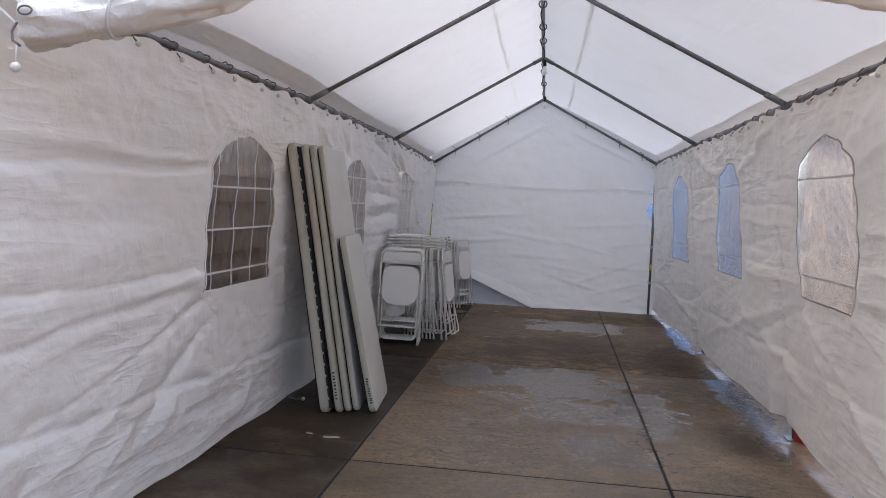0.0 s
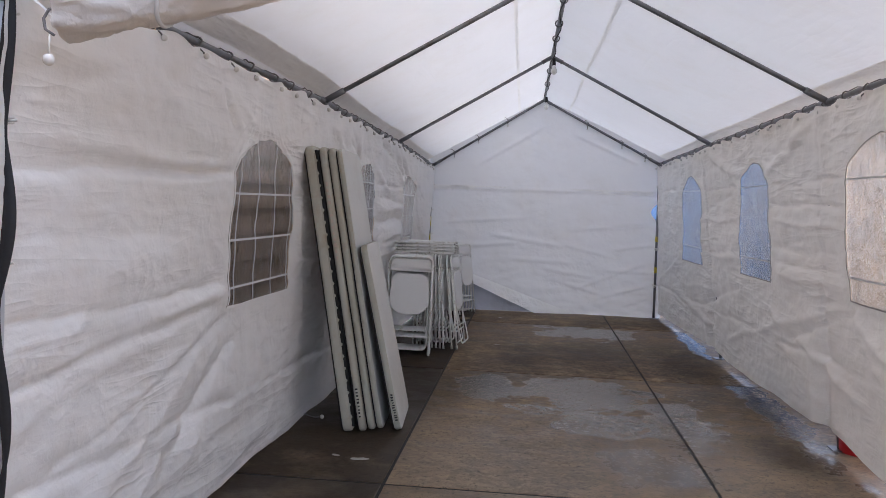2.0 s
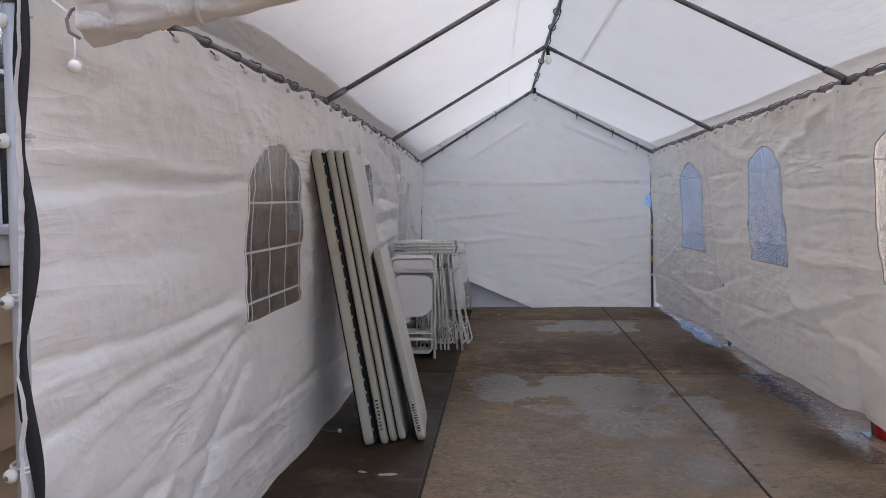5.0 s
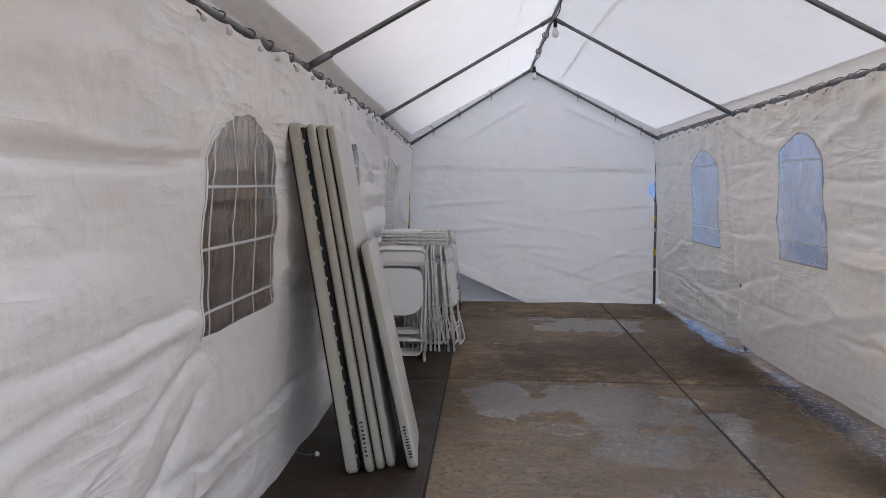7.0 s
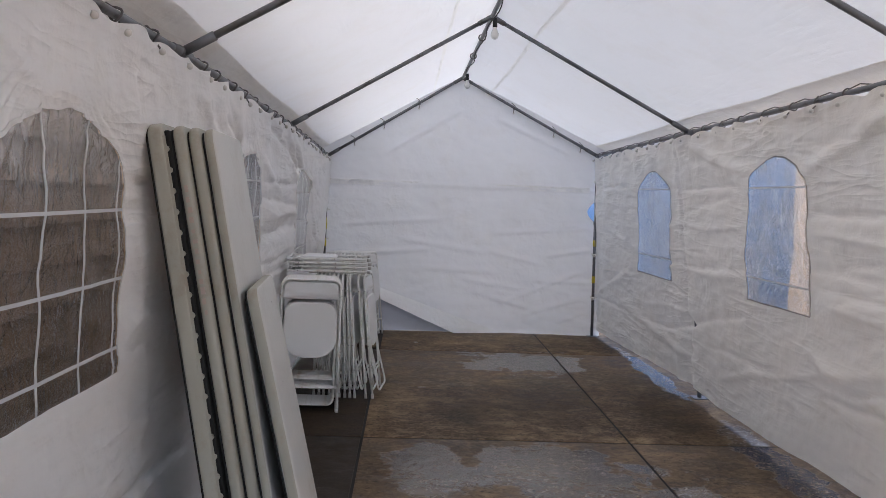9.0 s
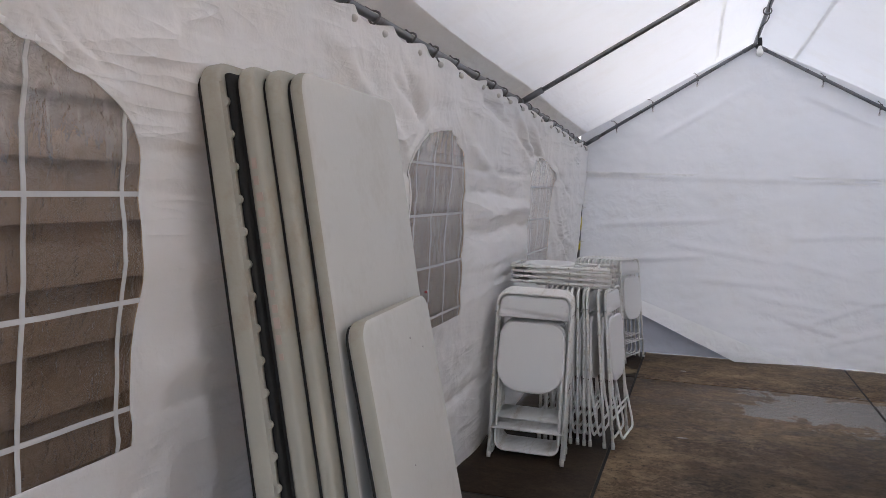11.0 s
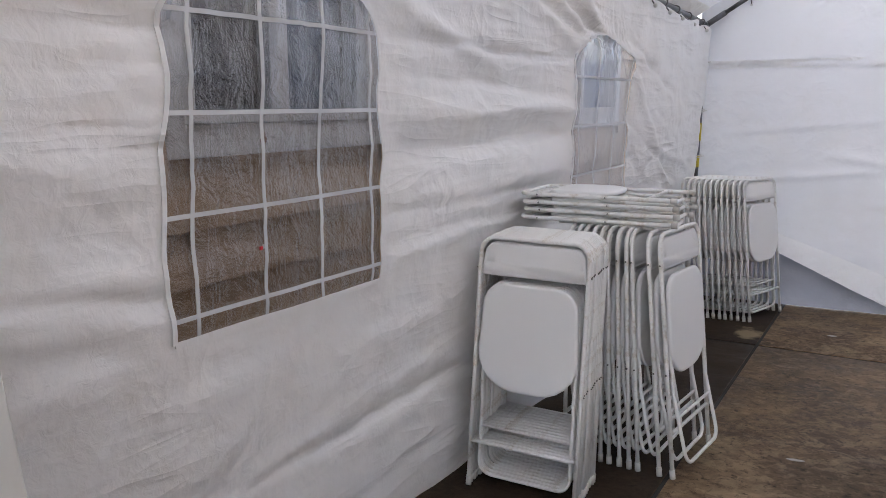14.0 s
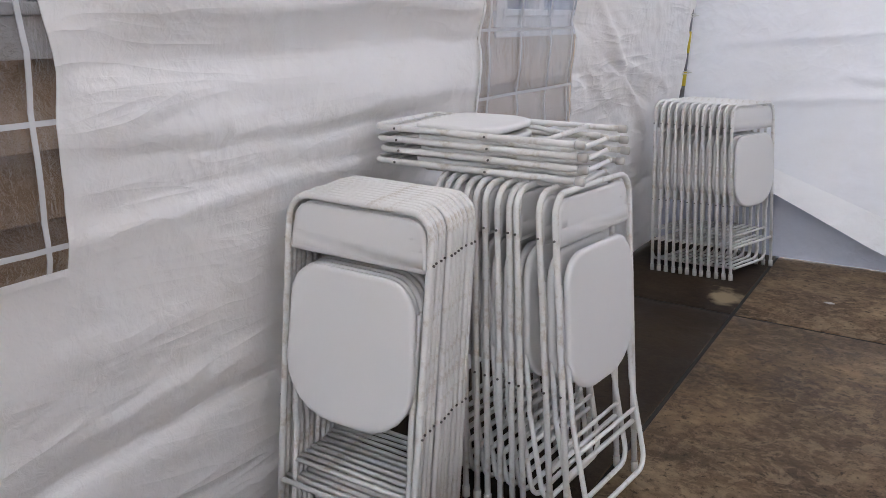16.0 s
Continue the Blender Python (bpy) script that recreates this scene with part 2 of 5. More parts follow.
    rough = mixc(nt, wet, ro, grey(nt, speck, [(0.2, 0.20), (0.9, 0.36)]))
    hgt = math_node(nt, "MULTIPLY_ADD", fine, 0.4)
    nt.links.new(mid, hgt.node.inputs[2])
    b = node(nt, "BsdfPrincipled", Base_Color=col, Roughness=rough, Normal=bump(nt, hgt, 0.35, 0.006))
    spec = mixc(nt, wet, mixc(nt, near_sheen, (0.08, 0.08, 0.08), (0.50, 0.50, 0.50)), (0.45, 0.45, 0.45))
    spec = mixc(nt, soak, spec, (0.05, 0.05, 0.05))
    nt.links.new(spec, b.inputs["Specular IOR Level"])
    nt.links.new(b.outputs[0], out.inputs[0])
    return m


def siding_paint(name, colour):
    m, nt, out = material(name)
    co = coords(nt)
    grain = noise_tex(nt, node(nt, "Mapping", Vector=co, Scale=(1, 2.5, 40)).outputs[0], 3.0, 5, 0.6, 0.8)
    big = noise_tex(nt, co, 1.3, 4)
    col = mixc(nt, big, tuple(c * 0.85 for c in colour), colour)
    b = node(nt, "BsdfPrincipled", Base_Color=col, Roughness=0.55, Normal=bump(nt, grain, 0.35, 0.004))
    nt.links.new(b.outputs[0], out.inputs[0])
    return m


BACKSIDE = cloth("grey_backed_cloth", (0.50, 0.52, 0.60), 0.12, 0.06, 0.4)
WALL_CLOTH = cloth("white_wall_cloth", (0.89, 0.885, 0.875), 0.16, 0.07, 1.0, 1.0)
CREAM_CLOTH = cloth("cream_wall_cloth", (0.895, 0.87, 0.815), 0.14, 0.06, 1.15, 0.8)
ROOF_CLOTH = cloth("white_roof_cloth", (0.90, 0.90, 0.915), 0.118, 0.06, 0.3, 0.3)
BACK_CLOTH = cloth("white_back_cloth", (0.87, 0.87, 0.88), 0.10, 0.06, 0.42, 0.9)
SEAM_CLOTH = cloth("doubled_seam_cloth", (0.90, 0.895, 0.88), 0.72)
CLEAR = clear_sheet("clear_plastic", (0.47, 0.43, 0.40), 0.10, 0.02, 0.8, 3.0, 0.06, (1.50, 1.95, 0.6))
# haze here and in CLEAR_FAR stands in for reflected roof and walls
CLEAR_GLARE = clear_sheet("glare_hazed_plastic", (0.47, 0.43, 0.39), 0.12, 0.035, 0.6, 1.9, 0.04, (1.64, 2.0, 0.45))
CLEAR_OLD = clear_sheet("hazy_plastic", (0.92, 0.91, 0.90), 0.10, 0.36, 1.0, 2.0, 0.16, None, 0.5)
CLEAR_FAR = clear_sheet("far_glare_hazed_plastic", (0.66, 0.64, 0.62), 0.15, 0.12, 0.4, 1.5, 0.06, (1.62, 2.0, 0.6))
HEM_OLD = plain("soiled_window_hem", (0.36, 0.33, 0.30), 0.8, 0, 0.3, 12, 0.3)
DOOR_CLOTH = cloth("soiled_door_cloth", (0.72, 0.70, 0.68), 0.08, 0.06, 1.0, 1.6)
HEM_CLOTH = cloth("doubled_hem_cloth", (0.88, 0.86, 0.82), 0.40)
STRIP = plain("white_strip", (0.60, 0.60, 0.60), 0.5)
STEEL = plain("galvanised_steel", (0.23, 0.235, 0.25), 0.42, 0.8, 0.35, 10, 0.15, (0.10, 0.08, 0.07), 9)
PAINTED = plain("white_painted_post", (0.55, 0.57, 0.60), 0.45, 0.1, 0.2, 10, 0.1)
BALL = plain("white_plastic_ball", (0.72, 0.70, 0.66), 0.45)
CORD = plain("grey_elastic_cord", (0.16, 0.15, 0.15), 0.8)
BLACK = plain("black_webbing", (0.015, 0.015, 0.017), 0.7)
TABLE = plain("grey_white_table_plastic", (0.58, 0.57, 0.53), 0.5, 0, 0.08, 6, 0.12, (0.49, 0.47, 0.42), 3.0)
TABLE_EDGE = plain("scuffed_table_plastic", (0.43, 0.415, 0.345), 0.55, 0, 0.18, 8, 0.2, (0.34, 0.29, 0.22), 7.0)
# near-black in place of the shade inside table hollows and gaps
TABLE_SHADE = plain("shade_black_table_plastic", (0.014, 0.014, 0.013), 0.85, 0, 0.15, 8, 0.2)
INK = plain("black_marker", (0.02, 0.02, 0.02), 0.5)
FADED = plain("faded_red_marker", (0.47, 0.37, 0.31), 0.6)
CHAIR_TUBE = plain("white_enamel_tube", (0.80, 0.79, 0.76), 0.32, 0, 0.08, 9, 0.08, (0.50, 0.43, 0.34), 18)
CHAIR_PLASTIC = plain("white_chair_plastic", (0.79, 0.78, 0.765), 0.38, 0, 0.06, 5, 0.08)
FOOT = plain("white_rubber_foot", (0.60, 0.58, 0.54), 0.7)
RIVET = plain("dull_rivet", (0.16, 0.15, 0.14), 0.4, 0.7)
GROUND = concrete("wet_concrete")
JOINT = plain("dark_joint", (0.010, 0.009, 0.008), 0.8)
SIDING = siding_paint("tan_siding", (0.56, 0.405, 0.265))
TRIM = plain("white_trim", (0.72, 0.73, 0.74), 0.4, 0, 0.08, 6, 0.1, (0.5, 0.48, 0.46), 5)
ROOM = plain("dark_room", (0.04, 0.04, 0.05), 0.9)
CURTAIN = plain("grey_curtain", (0.07, 0.07, 0.085), 0.9)
PALE_CURTAIN = plain("pale_blue_curtain", (0.42, 0.47, 0.55), 0.9)
RUST = plain("rust_stain", (0.36, 0.20, 0.12), 0.9)
STUCCO = plain("beige_stucco", (0.34, 0.262, 0.20), 0.9, 0, 0.15, 6, 0.4)
BLUE = cloth("blue_tarpaulin", (0.055, 0.125, 0.27), 0.5)
RED = plain("red_plastic", (0.50, 0.015, 0.02), 0.4)
DARK_RED = plain("dark_red_paint", (0.10, 0.008, 0.012), 0.4)
BLACK_MESH = plain("dark_mesh", (0.05, 0.047, 0.047), 0.8, 0, 0.3, 30, 0.3)
GREEN = plain("green_wire", (0.01, 0.06, 0.035), 0.6)
YELLOW = plain("yellow_tape", (0.62, 0.48, 0.03), 0.6)
BLUE_TAPE = plain("blue_tape", (0.04, 0.10, 0.45), 0.5)


def window_glass():
    m, nt, out = material("window_glass")
    t = node(nt, "BsdfTransparent", Color=(0.85, 0.88, 0.9, 1))
    g = node(nt, "BsdfGlossy", Roughness=0.03)
    mx = node(nt, "MixShader", Fac=sheen(nt, 0.05, 4.5))
    nt.links.new(t.outputs[0], mx.inputs[1]), nt.links.new(g.outputs[0], mx.inputs[2])
    nt.links.new(mx.outputs[0], out.inputs[0])
    return m


def bulb_glass():
    m, nt, out = material("frosted_bulb")
    b = node(nt, "BsdfPrincipled", Base_Color=(0.85, 0.85, 0.82, 1), Roughness=0.2)
    nt.links.new(b.outputs[0], out.inputs[0])
    return m


GLASS, BULB = window_glass(), bulb_glass()


# ---- building helpers ----
def link(name, bm, mat, parent=None, label="", smooth=True):
    me = bpy.data.meshes.new(name)
    bmesh.ops.recalc_face_normals(bm, faces=bm.faces) if len(bm.faces) < 20000 else None
    bm.to_mesh(me)
    bm.free()
    me.materials.append(mat)
    if smooth:
        me.shade_smooth()
    ob = new(name, me)
    ob.parent = parent
    if label:
        ob["label"] = label
    return ob


def part(name, bm, mat, parent, label="", smooth=True):
    return link(name, bm, mat, parent, label, smooth)


def empty(name, m=None):
    ob = new(name)
    ob.empty_display_size = 0.05
    if m is not None:
        ob.matrix_world = m
    return ob


def tube(path, r, seg=8, closed=False, bm=None):
    """A round tube along a path of points, capped."""
    bm = bm or bmesh.new()
    pts = [Vector(p) for p in path]
    n = len(pts)
    rings = []
    up = None
    for i, p in enumerate(pts):
        if closed:
            d = pts[(i + 1) % n] - pts[i - 1]
        else:
            d = pts[min(i + 1, n - 1)] - pts[max(i - 1, 0)]
        d.normalize()
        if up is None:
            up = d.orthogonal().normalized()
        up = (up - d * up.dot(d)).normalized()
        side = d.cross(up)
        rr = r[i] if isinstance(r, (list, tuple)) else r
        rings.append([bm.verts.new(p + rr * (math.cos(a) * up + math.sin(a) * side)) for a in (2 * math.pi * k / seg for k in range(seg))])
    for i in range(n if closed else n - 1):
        a, b = rings[i], rings[(i + 1) % n]
        for k in range(seg):
            bm.faces.new((a[k], a[(k + 1) % seg], b[(k + 1) % seg], b[k]))
    if not closed:
        bm.faces.new(rings[0][::-1]), bm.faces.new(rings[-1])
    return bm


def box(x0, x1, y0, y1, z0, z1, bevel=0.0, bm=None):
    bm = bm or bmesh.new()
    made = bmesh.ops.create_cube(bm, size=1.0, matrix=Matrix.Translation(((x0 + x1) / 2, (y0 + y1) / 2, (z0 + z1) / 2)) @ Matrix.Diagonal((x1 - x0, y1 - y0, z1 - z0, 1)))
    if bevel:
        es = list({e for v in made["verts"] for e in v.link_edges})
        bmesh.ops.bevel(bm, geom=es, offset=bevel, segments=2, affect="EDGES", profile=0.5)
    return bm


def ball(p, r, bm=None, seg=12):
    bm = bm or bmesh.new()
    bmesh.ops.create_uvsphere(bm, u_segments=seg, v_segments=max(6, seg // 2 + 1), radius=r, matrix=Matrix.Translation(p))
    return bm


def grid_mesh(P, keep=None):
    """A sheet from an array of points (rows, columns, 3); keep tells which cells are there."""
    r, c, _ = P.shape
    idx = np.arange(r * c).reshape(r, c)
    quads = np.stack([idx[:-1, :-1], idx[:-1, 1:], idx[1:, 1:], idx[1:, :-1]], -1)
    if keep is not None:
        quads = quads[keep]
    quads = quads.reshape(-1, 4)
    used = np.unique(quads)
    remap = np.full(r * c, -1)
    remap[used] = np.arange(len(used))
    me = bpy.data.meshes.new("sheet")
    me.from_pydata(P.reshape(-1, 3)[used].tolist(), [], remap[quads].tolist())
    me.shade_smooth()
    return me


def sheet(name, P, mat, keep=None, parent=None, label=""):
    me = grid_mesh(P, keep)
    me.name = name
    me.materials.append(mat)
    ob = new(name, me)
    ob.parent = parent
    if label:
        ob["label"] = label
    return ob


def fbm(y, z, s, seed, octaves=4):
    """Soft noise field for arrays."""
    flat = [noise.fractal(Vector((a * s + seed * 7.3, b * s - seed * 3.1, seed)), 1.0, 2.0, octaves) for a, b in zip(np.ravel(y), np.ravel(z))]
    return np.array(flat).reshape(np.shape(y))


def gauss(d, w):
    return np.exp(-(d / w) ** 2)


# ---- the tent's lines ----
LEFT_Y, LEFT_X, LEFT_Z = (2.45, 5.75, 8.87, 11.95), (-1.87, -1.79, -1.785, -1.79), (2.15, 2.143, 2.10, 2.00)
RIGHT_Y, RIGHT_X, RIGHT_Z = (2.40, 5.66, 8.75, 11.80), (1.53, 1.47, 1.417, 1.377), (2.25, 2.208, 2.16, 2.11)
RIDGE_Y, RIDGE_X, RIDGE_Z = (2.42, 5.70, 8.80, 11.88), (-0.14, -0.17, -0.205, -0.235), (3.06, 3.04, 3.014, 2.962)


def rail_left(y):
    return np.interp(y, LEFT_Y, LEFT_X), np.interp(y, LEFT_Y, LEFT_Z)


def rail_right(y):
    return np.interp(y, RIGHT_Y, RIGHT_X), np.interp(y, RIGHT_Y, RIGHT_Z)


def ridge(y):
    return np.interp(y, RIDGE_Y, RIDGE_X), np.interp(y, RIDGE_Y, RIDGE_Z)


# ---- tent walls ----
WIN_LEFT = ((4.15, 5.07, 0.925, 1.60, 1.80), (6.715, 7.555, 0.875, 1.62, 1.80), (9.19, 10.05, 0.90, 1.62, 1.77))
WIN_RIGHT = ((4.36, 5.27, 1.0, 1.72, 1.94), (6.80, 7.61, 0.965, 1.71, 1.90), (9.17, 10.06, 0.92, 1.66, 1.87))
LOW, MID, UP = 62, 50, 34


def wall_grid(y0, y1, wins, step=0.022, peak=1.35, jag=0.0):
    """Columns, and rows that follow the windows' sills and arches."""
    ys = [y0]
    for a, b, *_ in (*wins, (y1, y1)):
        n = max(2, round((a - ys[-1]) / step))
        ys += list(np.linspace(ys[-1], a, n + 1)[1:])
        if b > a:
            ys += list(np.linspace(a, b, 61)[1:])
    ys = np.array(ys)
    sill = np.interp(ys, [q for w in wins for q in w[:2]], [q for w in wins for q in (w[2], w[2])])
    spring = np.interp(ys, [q for w in wins for q in w[:2]], [q for w in wins for q in (w[3], w[3])])
    for a, b, s, sp, ap in wins:
        u = (ys - (a + b) / 2) / ((b - a) / 2)
        inside = np.abs(u) <= 1.0001
        spring[inside] = sp + (ap - sp) * np.sqrt(np.clip(1 - np.abs(u[inside]) ** peak, 0, 1))
        ragged = fbm(ys, ys * 0 + a, 9.0, 81, 4) + 0.12 * np.sin(ys * 61 + a)
        spring[inside] += jag * ragged[inside] * np.clip((1 - np.abs(u[inside])) * 6, 0, 1)
    return ys, sill, spring


def crease(y, z, s, seed):
    """Sharp-edged creases: ridges of a noise field."""
    return 1 - 2.4 * np.sqrt(np.abs(fbm(y + 0.35 * z, z - 0.2 * y, s, seed, 2)) + 0.004)


def long_creases(y, z, lines):
    """Long straight folds with a sharp spine: (y, z) from and to, depth, width."""
    d = 0
    for ya, za, yb, zb, depth, w in lines:
        depth = depth * 1.7
        ux, uz = yb - ya, zb - za
        ll = math.hypot(ux, uz)
        s = ((y - ya) * ux + (z - za) * uz) / ll
        t = (-(y - ya) * uz + (z - za) * ux) / ll + 0.012 * np.sin(s * 6 + ya * 3)
        d = d + depth * np.exp(-np.abs(t) / w) * np.where(t > 0, 1, np.exp(t / (w * 3))) * np.clip(np.minimum(s, ll - s) * 5 + 0.05, 0, 1)
    return d


LEFT_CREASES = ((2.42, 1.66, 4.2, 1.60, 0.030, 0.035), (2.42, 1.60, 4.2, 1.59, -0.018, 0.03), (5.1, 1.62, 6.75, 1.64, 0.022, 0.03), (7.55, 1.66, 9.3, 1.62, 0.022, 0.03),
                (2.42, 0.88, 4.2, 1.04, 0.032, 0.03), (2.42, 0.74, 4.15, 1.00, 0.020, 0.03), (2.42, 0.42, 4.15, 0.95, 0.026, 0.05), (2.45, 0.05, 4.1, 0.90, 0.026, 0.05), (2.9, 0.0, 4.15, 0.84, 0.024, 0.035), (3.5, 0.02, 4.2, 0.80, 0.022, 0.04), (2.42, 0.22, 3.5, 0.62, -0.016, 0.05),
                (2.42, 1.25, 3.4, 1.18, 0.020, 0.09), (2.42, 1.95, 3.2, 1.75, 0.018, 0.08), (3.0, 2.05, 3.8, 1.72, 0.016, 0.06), (3.6, 2.08, 4.25, 1.72, 0.020, 0.05),
                (4.0, 2.05, 4.5, 1.82, 0.016, 0.03), (5.0, 1.75, 5.5, 2.06, 0.018, 0.03), (4.1, 0.40, 5.6, 0.52, 0.014, 0.02), (4.6, 0.05, 5.2, 0.6, 0.020, 0.06),
                (5.1, 1.08, 6.75, 1.02, 0.046, 0.06), (5.2, 1.32, 6.7, 1.30, 0.045, 0.08), (5.2, 0.80, 6.7, 0.86, 0.018, 0.05), (6.2, 0.30, 8.0, 0.56, 0.016, 0.018),
                (7.6, 1.10, 9.3, 1.12, 0.050, 0.07), (7.6, 1.40, 9.3, 1.40, 0.055, 0.09), (7.6, 0.90, 8.2, 0.96, 0.02, 0.04), (7.6, 1.25, 9.3, 1.27, -0.02, 0.06),
                (6.8, 0.02, 7.1, 0.7, 0.012, 0.05), (7.3, 0.1, 7.45, 0.8, 0.010, 0.05), (10.05, 1.6, 11.6, 0.9, 0.024, 0.05), (10.1, 1.2, 11.5, 0.4, 0.022, 0.05), (4.28, 1.76, 3.95, 2.06, 0.02, 0.03), (4.45, 1.82, 4.38, 2.08, 0.018, 0.025), (4.75, 1.82, 4.95, 2.08, 0.018, 0.025),
                (5.35, 2.06, 5.62, 1.1, 0.022, 0.04), (5.75, 2.06, 5.9, 1.4, 0.02, 0.04), (6.05, 2.06, 6.35, 1.2, 0.022, 0.05), (6.6, 2.06, 6.95, 1.78, 0.018, 0.03), (7.0, 2.06, 7.1, 1.84, 0.016, 0.025),
                (7.9, 2.06, 7.4, 1.78, 0.018, 0.03), (8.2, 2.06, 8.5, 1.3, 0.02, 0.05), (5.15, 1.5, 5.5, 0.5, 0.022, 0.05), (5.3, 0.9, 6.6, 0.5, 0.02, 0.04), (6.9, 0.8, 6.3, 0.1, 0.014, 0.03))
RIGHT_CREASES = ((2.4, 1.44, 4.35, 1.40, 0.020, 0.03), (5.3, 1.42, 6.8, 1.43, 0.016, 0.02), (7.7, 1.42, 9.4, 1.40, 0.014, 0.02), (2.4, 1.76, 4.3, 1.70, 0.016, 0.03), (5.3, 1.74, 6.8, 1.72, 0.014, 0.02),
                 (2.4, 1.04, 4.35, 1.08, 0.022, 0.05), (5.3, 1.06, 6.8, 1.04, 0.020, 0.05), (7.7, 1.08, 9.4, 1.06, 0.018, 0.04), (2.4, 0.3, 4.4, 1.0, 0.030, 0.07), (3.3, 0.12, 5.3, 0.98, 0.022, 0.06),
                 (5.3, 0.95, 8.2, 0.30, 0.020, 0.05), (5.8, 2.1, 6.85, 1.75, 0.018, 0.04), (7.7, 1.8, 8.7, 2.05, 0.018, 0.04), (8.6, 0.72, 10.4, 0.62, 0.016, 0.04), (10.3, 0.9, 11.7, 0.5, 0.022, 0.05),
                 (5.3, 1.25, 6.8, 1.22, -0.016, 0.06), (2.5, 2.1, 3.6, 1.9, 0.016, 0.05), (3.6, 1.95, 4.4, 1.75, 0.016, 0.04))


# folds from packing, knife-sharp: (y, z) from and to, depth, width above, width below
LEFT_FOLDS = ((2.42, 1.53, 4.18, 1.575, -0.012, 0.03, 0.006), (2.42, 0.53, 4.3, 0.45, -0.015, 0.03, 0.012), (4.3, 0.45, 6.45, 0.37, -0.018, 0.04, 0.014), (6.6, 0.41, 11.8, 0.42, -0.018, 0.045, 0.014),
              (2.42, 1.06, 4.16, 1.04, -0.016, 0.035, 0.008), (2.42, 1.00, 4.16, 0.99, 0.008, 0.02, 0.02), (2.42, 0.86, 4.0, 0.96, -0.016, 0.07, 0.02), (2.68, 0.52, 4.25, 0.89, -0.018, 0.08, 0.03), (3.40, 0.23, 4.3, 0.80, -0.014, 0.07, 0.03),
              (2.42, 1.545, 4.18, 1.59, -0.024, 0.055, 0.010), (2.42, 1.62, 4.15, 1.615, 0.010, 0.02, 0.02), (2.65, 1.75, 2.97, 1.89, -0.008, 0.04, 0.02), (2.99, 1.77, 3.18, 1.73, -0.010, 0.03, 0.015), (2.45, 1.35, 3.6, 1.30, -0.010, 0.12, 0.04),
              (3.91, 2.06, 4.20, 1.78, -0.016, 0.04, 0.02), (5.15, 2.04, 5.22, 1.82, -0.014, 0.03, 0.015), (4.74, 2.09, 4.47, 1.81, -0.012, 0.03, 0.02), (5.1, 1.60, 5.6, 1.58, -0.014, 0.03, 0.012), (5.05, 0.99, 5.6, 0.95, -0.010, 0.03, 0.012),
              (6.30, 1.18, 6.75, 1.10, -0.016, 0.04, 0.02), (6.2, 1.06, 6.75, 0.98, -0.022, 0.03, 0.010), (6.3, 0.98, 6.75, 0.93, 0.010, 0.02, 0.02), (6.3, 1.31, 6.75, 1.34, -0.014, 0.05, 0.02), (6.3, 1.50, 6.75, 1.51, -0.012, 0.05, 0.02), (6.5, 1.60, 6.77, 1.57, -0.018, 0.03, 0.012),
              (7.59, 1.62, 9.28, 1.62, -0.018, 0.035, 0.010), (7.59, 1.52, 9.28, 1.45, -0.016, 0.06, 0.02), (7.59, 1.26, 9.28, 1.29, -0.022, 0.07, 0.025), (7.57, 1.07, 8.9, 1.06, -0.018, 0.045, 0.018), (7.57, 0.98, 9.25, 0.98, -0.014, 0.035, 0.012), (7.57, 0.93, 8.7, 0.96, 0.008, 0.02, 0.015), (7.65, 1.37, 9.25, 1.40, 0.012, 0.05, 0.03),
              (6.44, 1.95, 7.00, 1.78, -0.014, 0.03, 0.02), (6.55, 2.05, 6.86, 1.79, -0.012, 0.03, 0.015), (7.8, 2.02, 9.5, 1.73, -0.024, 0.045, 0.020), (8.74, 1.98, 10.28, 1.57, -0.020, 0.04, 0.02), (8.63, 1.84, 9.45, 1.76, -0.012, 0.03, 0.02), (9.9, 1.80, 11.0, 1.50, -0.016, 0.04, 0.02),
              (9.99, 1.36, 11.2, 0.88, -0.020, 0.06, 0.02), (10.09, 1.12, 10.75, 0.78, -0.014, 0.05, 0.02), (10.13, 1.27, 11.6, 0.93, 0.010, 0.03, 0.02), (6.72, 0.82, 7.0, 0.70, -0.008, 0.03, 0.02))
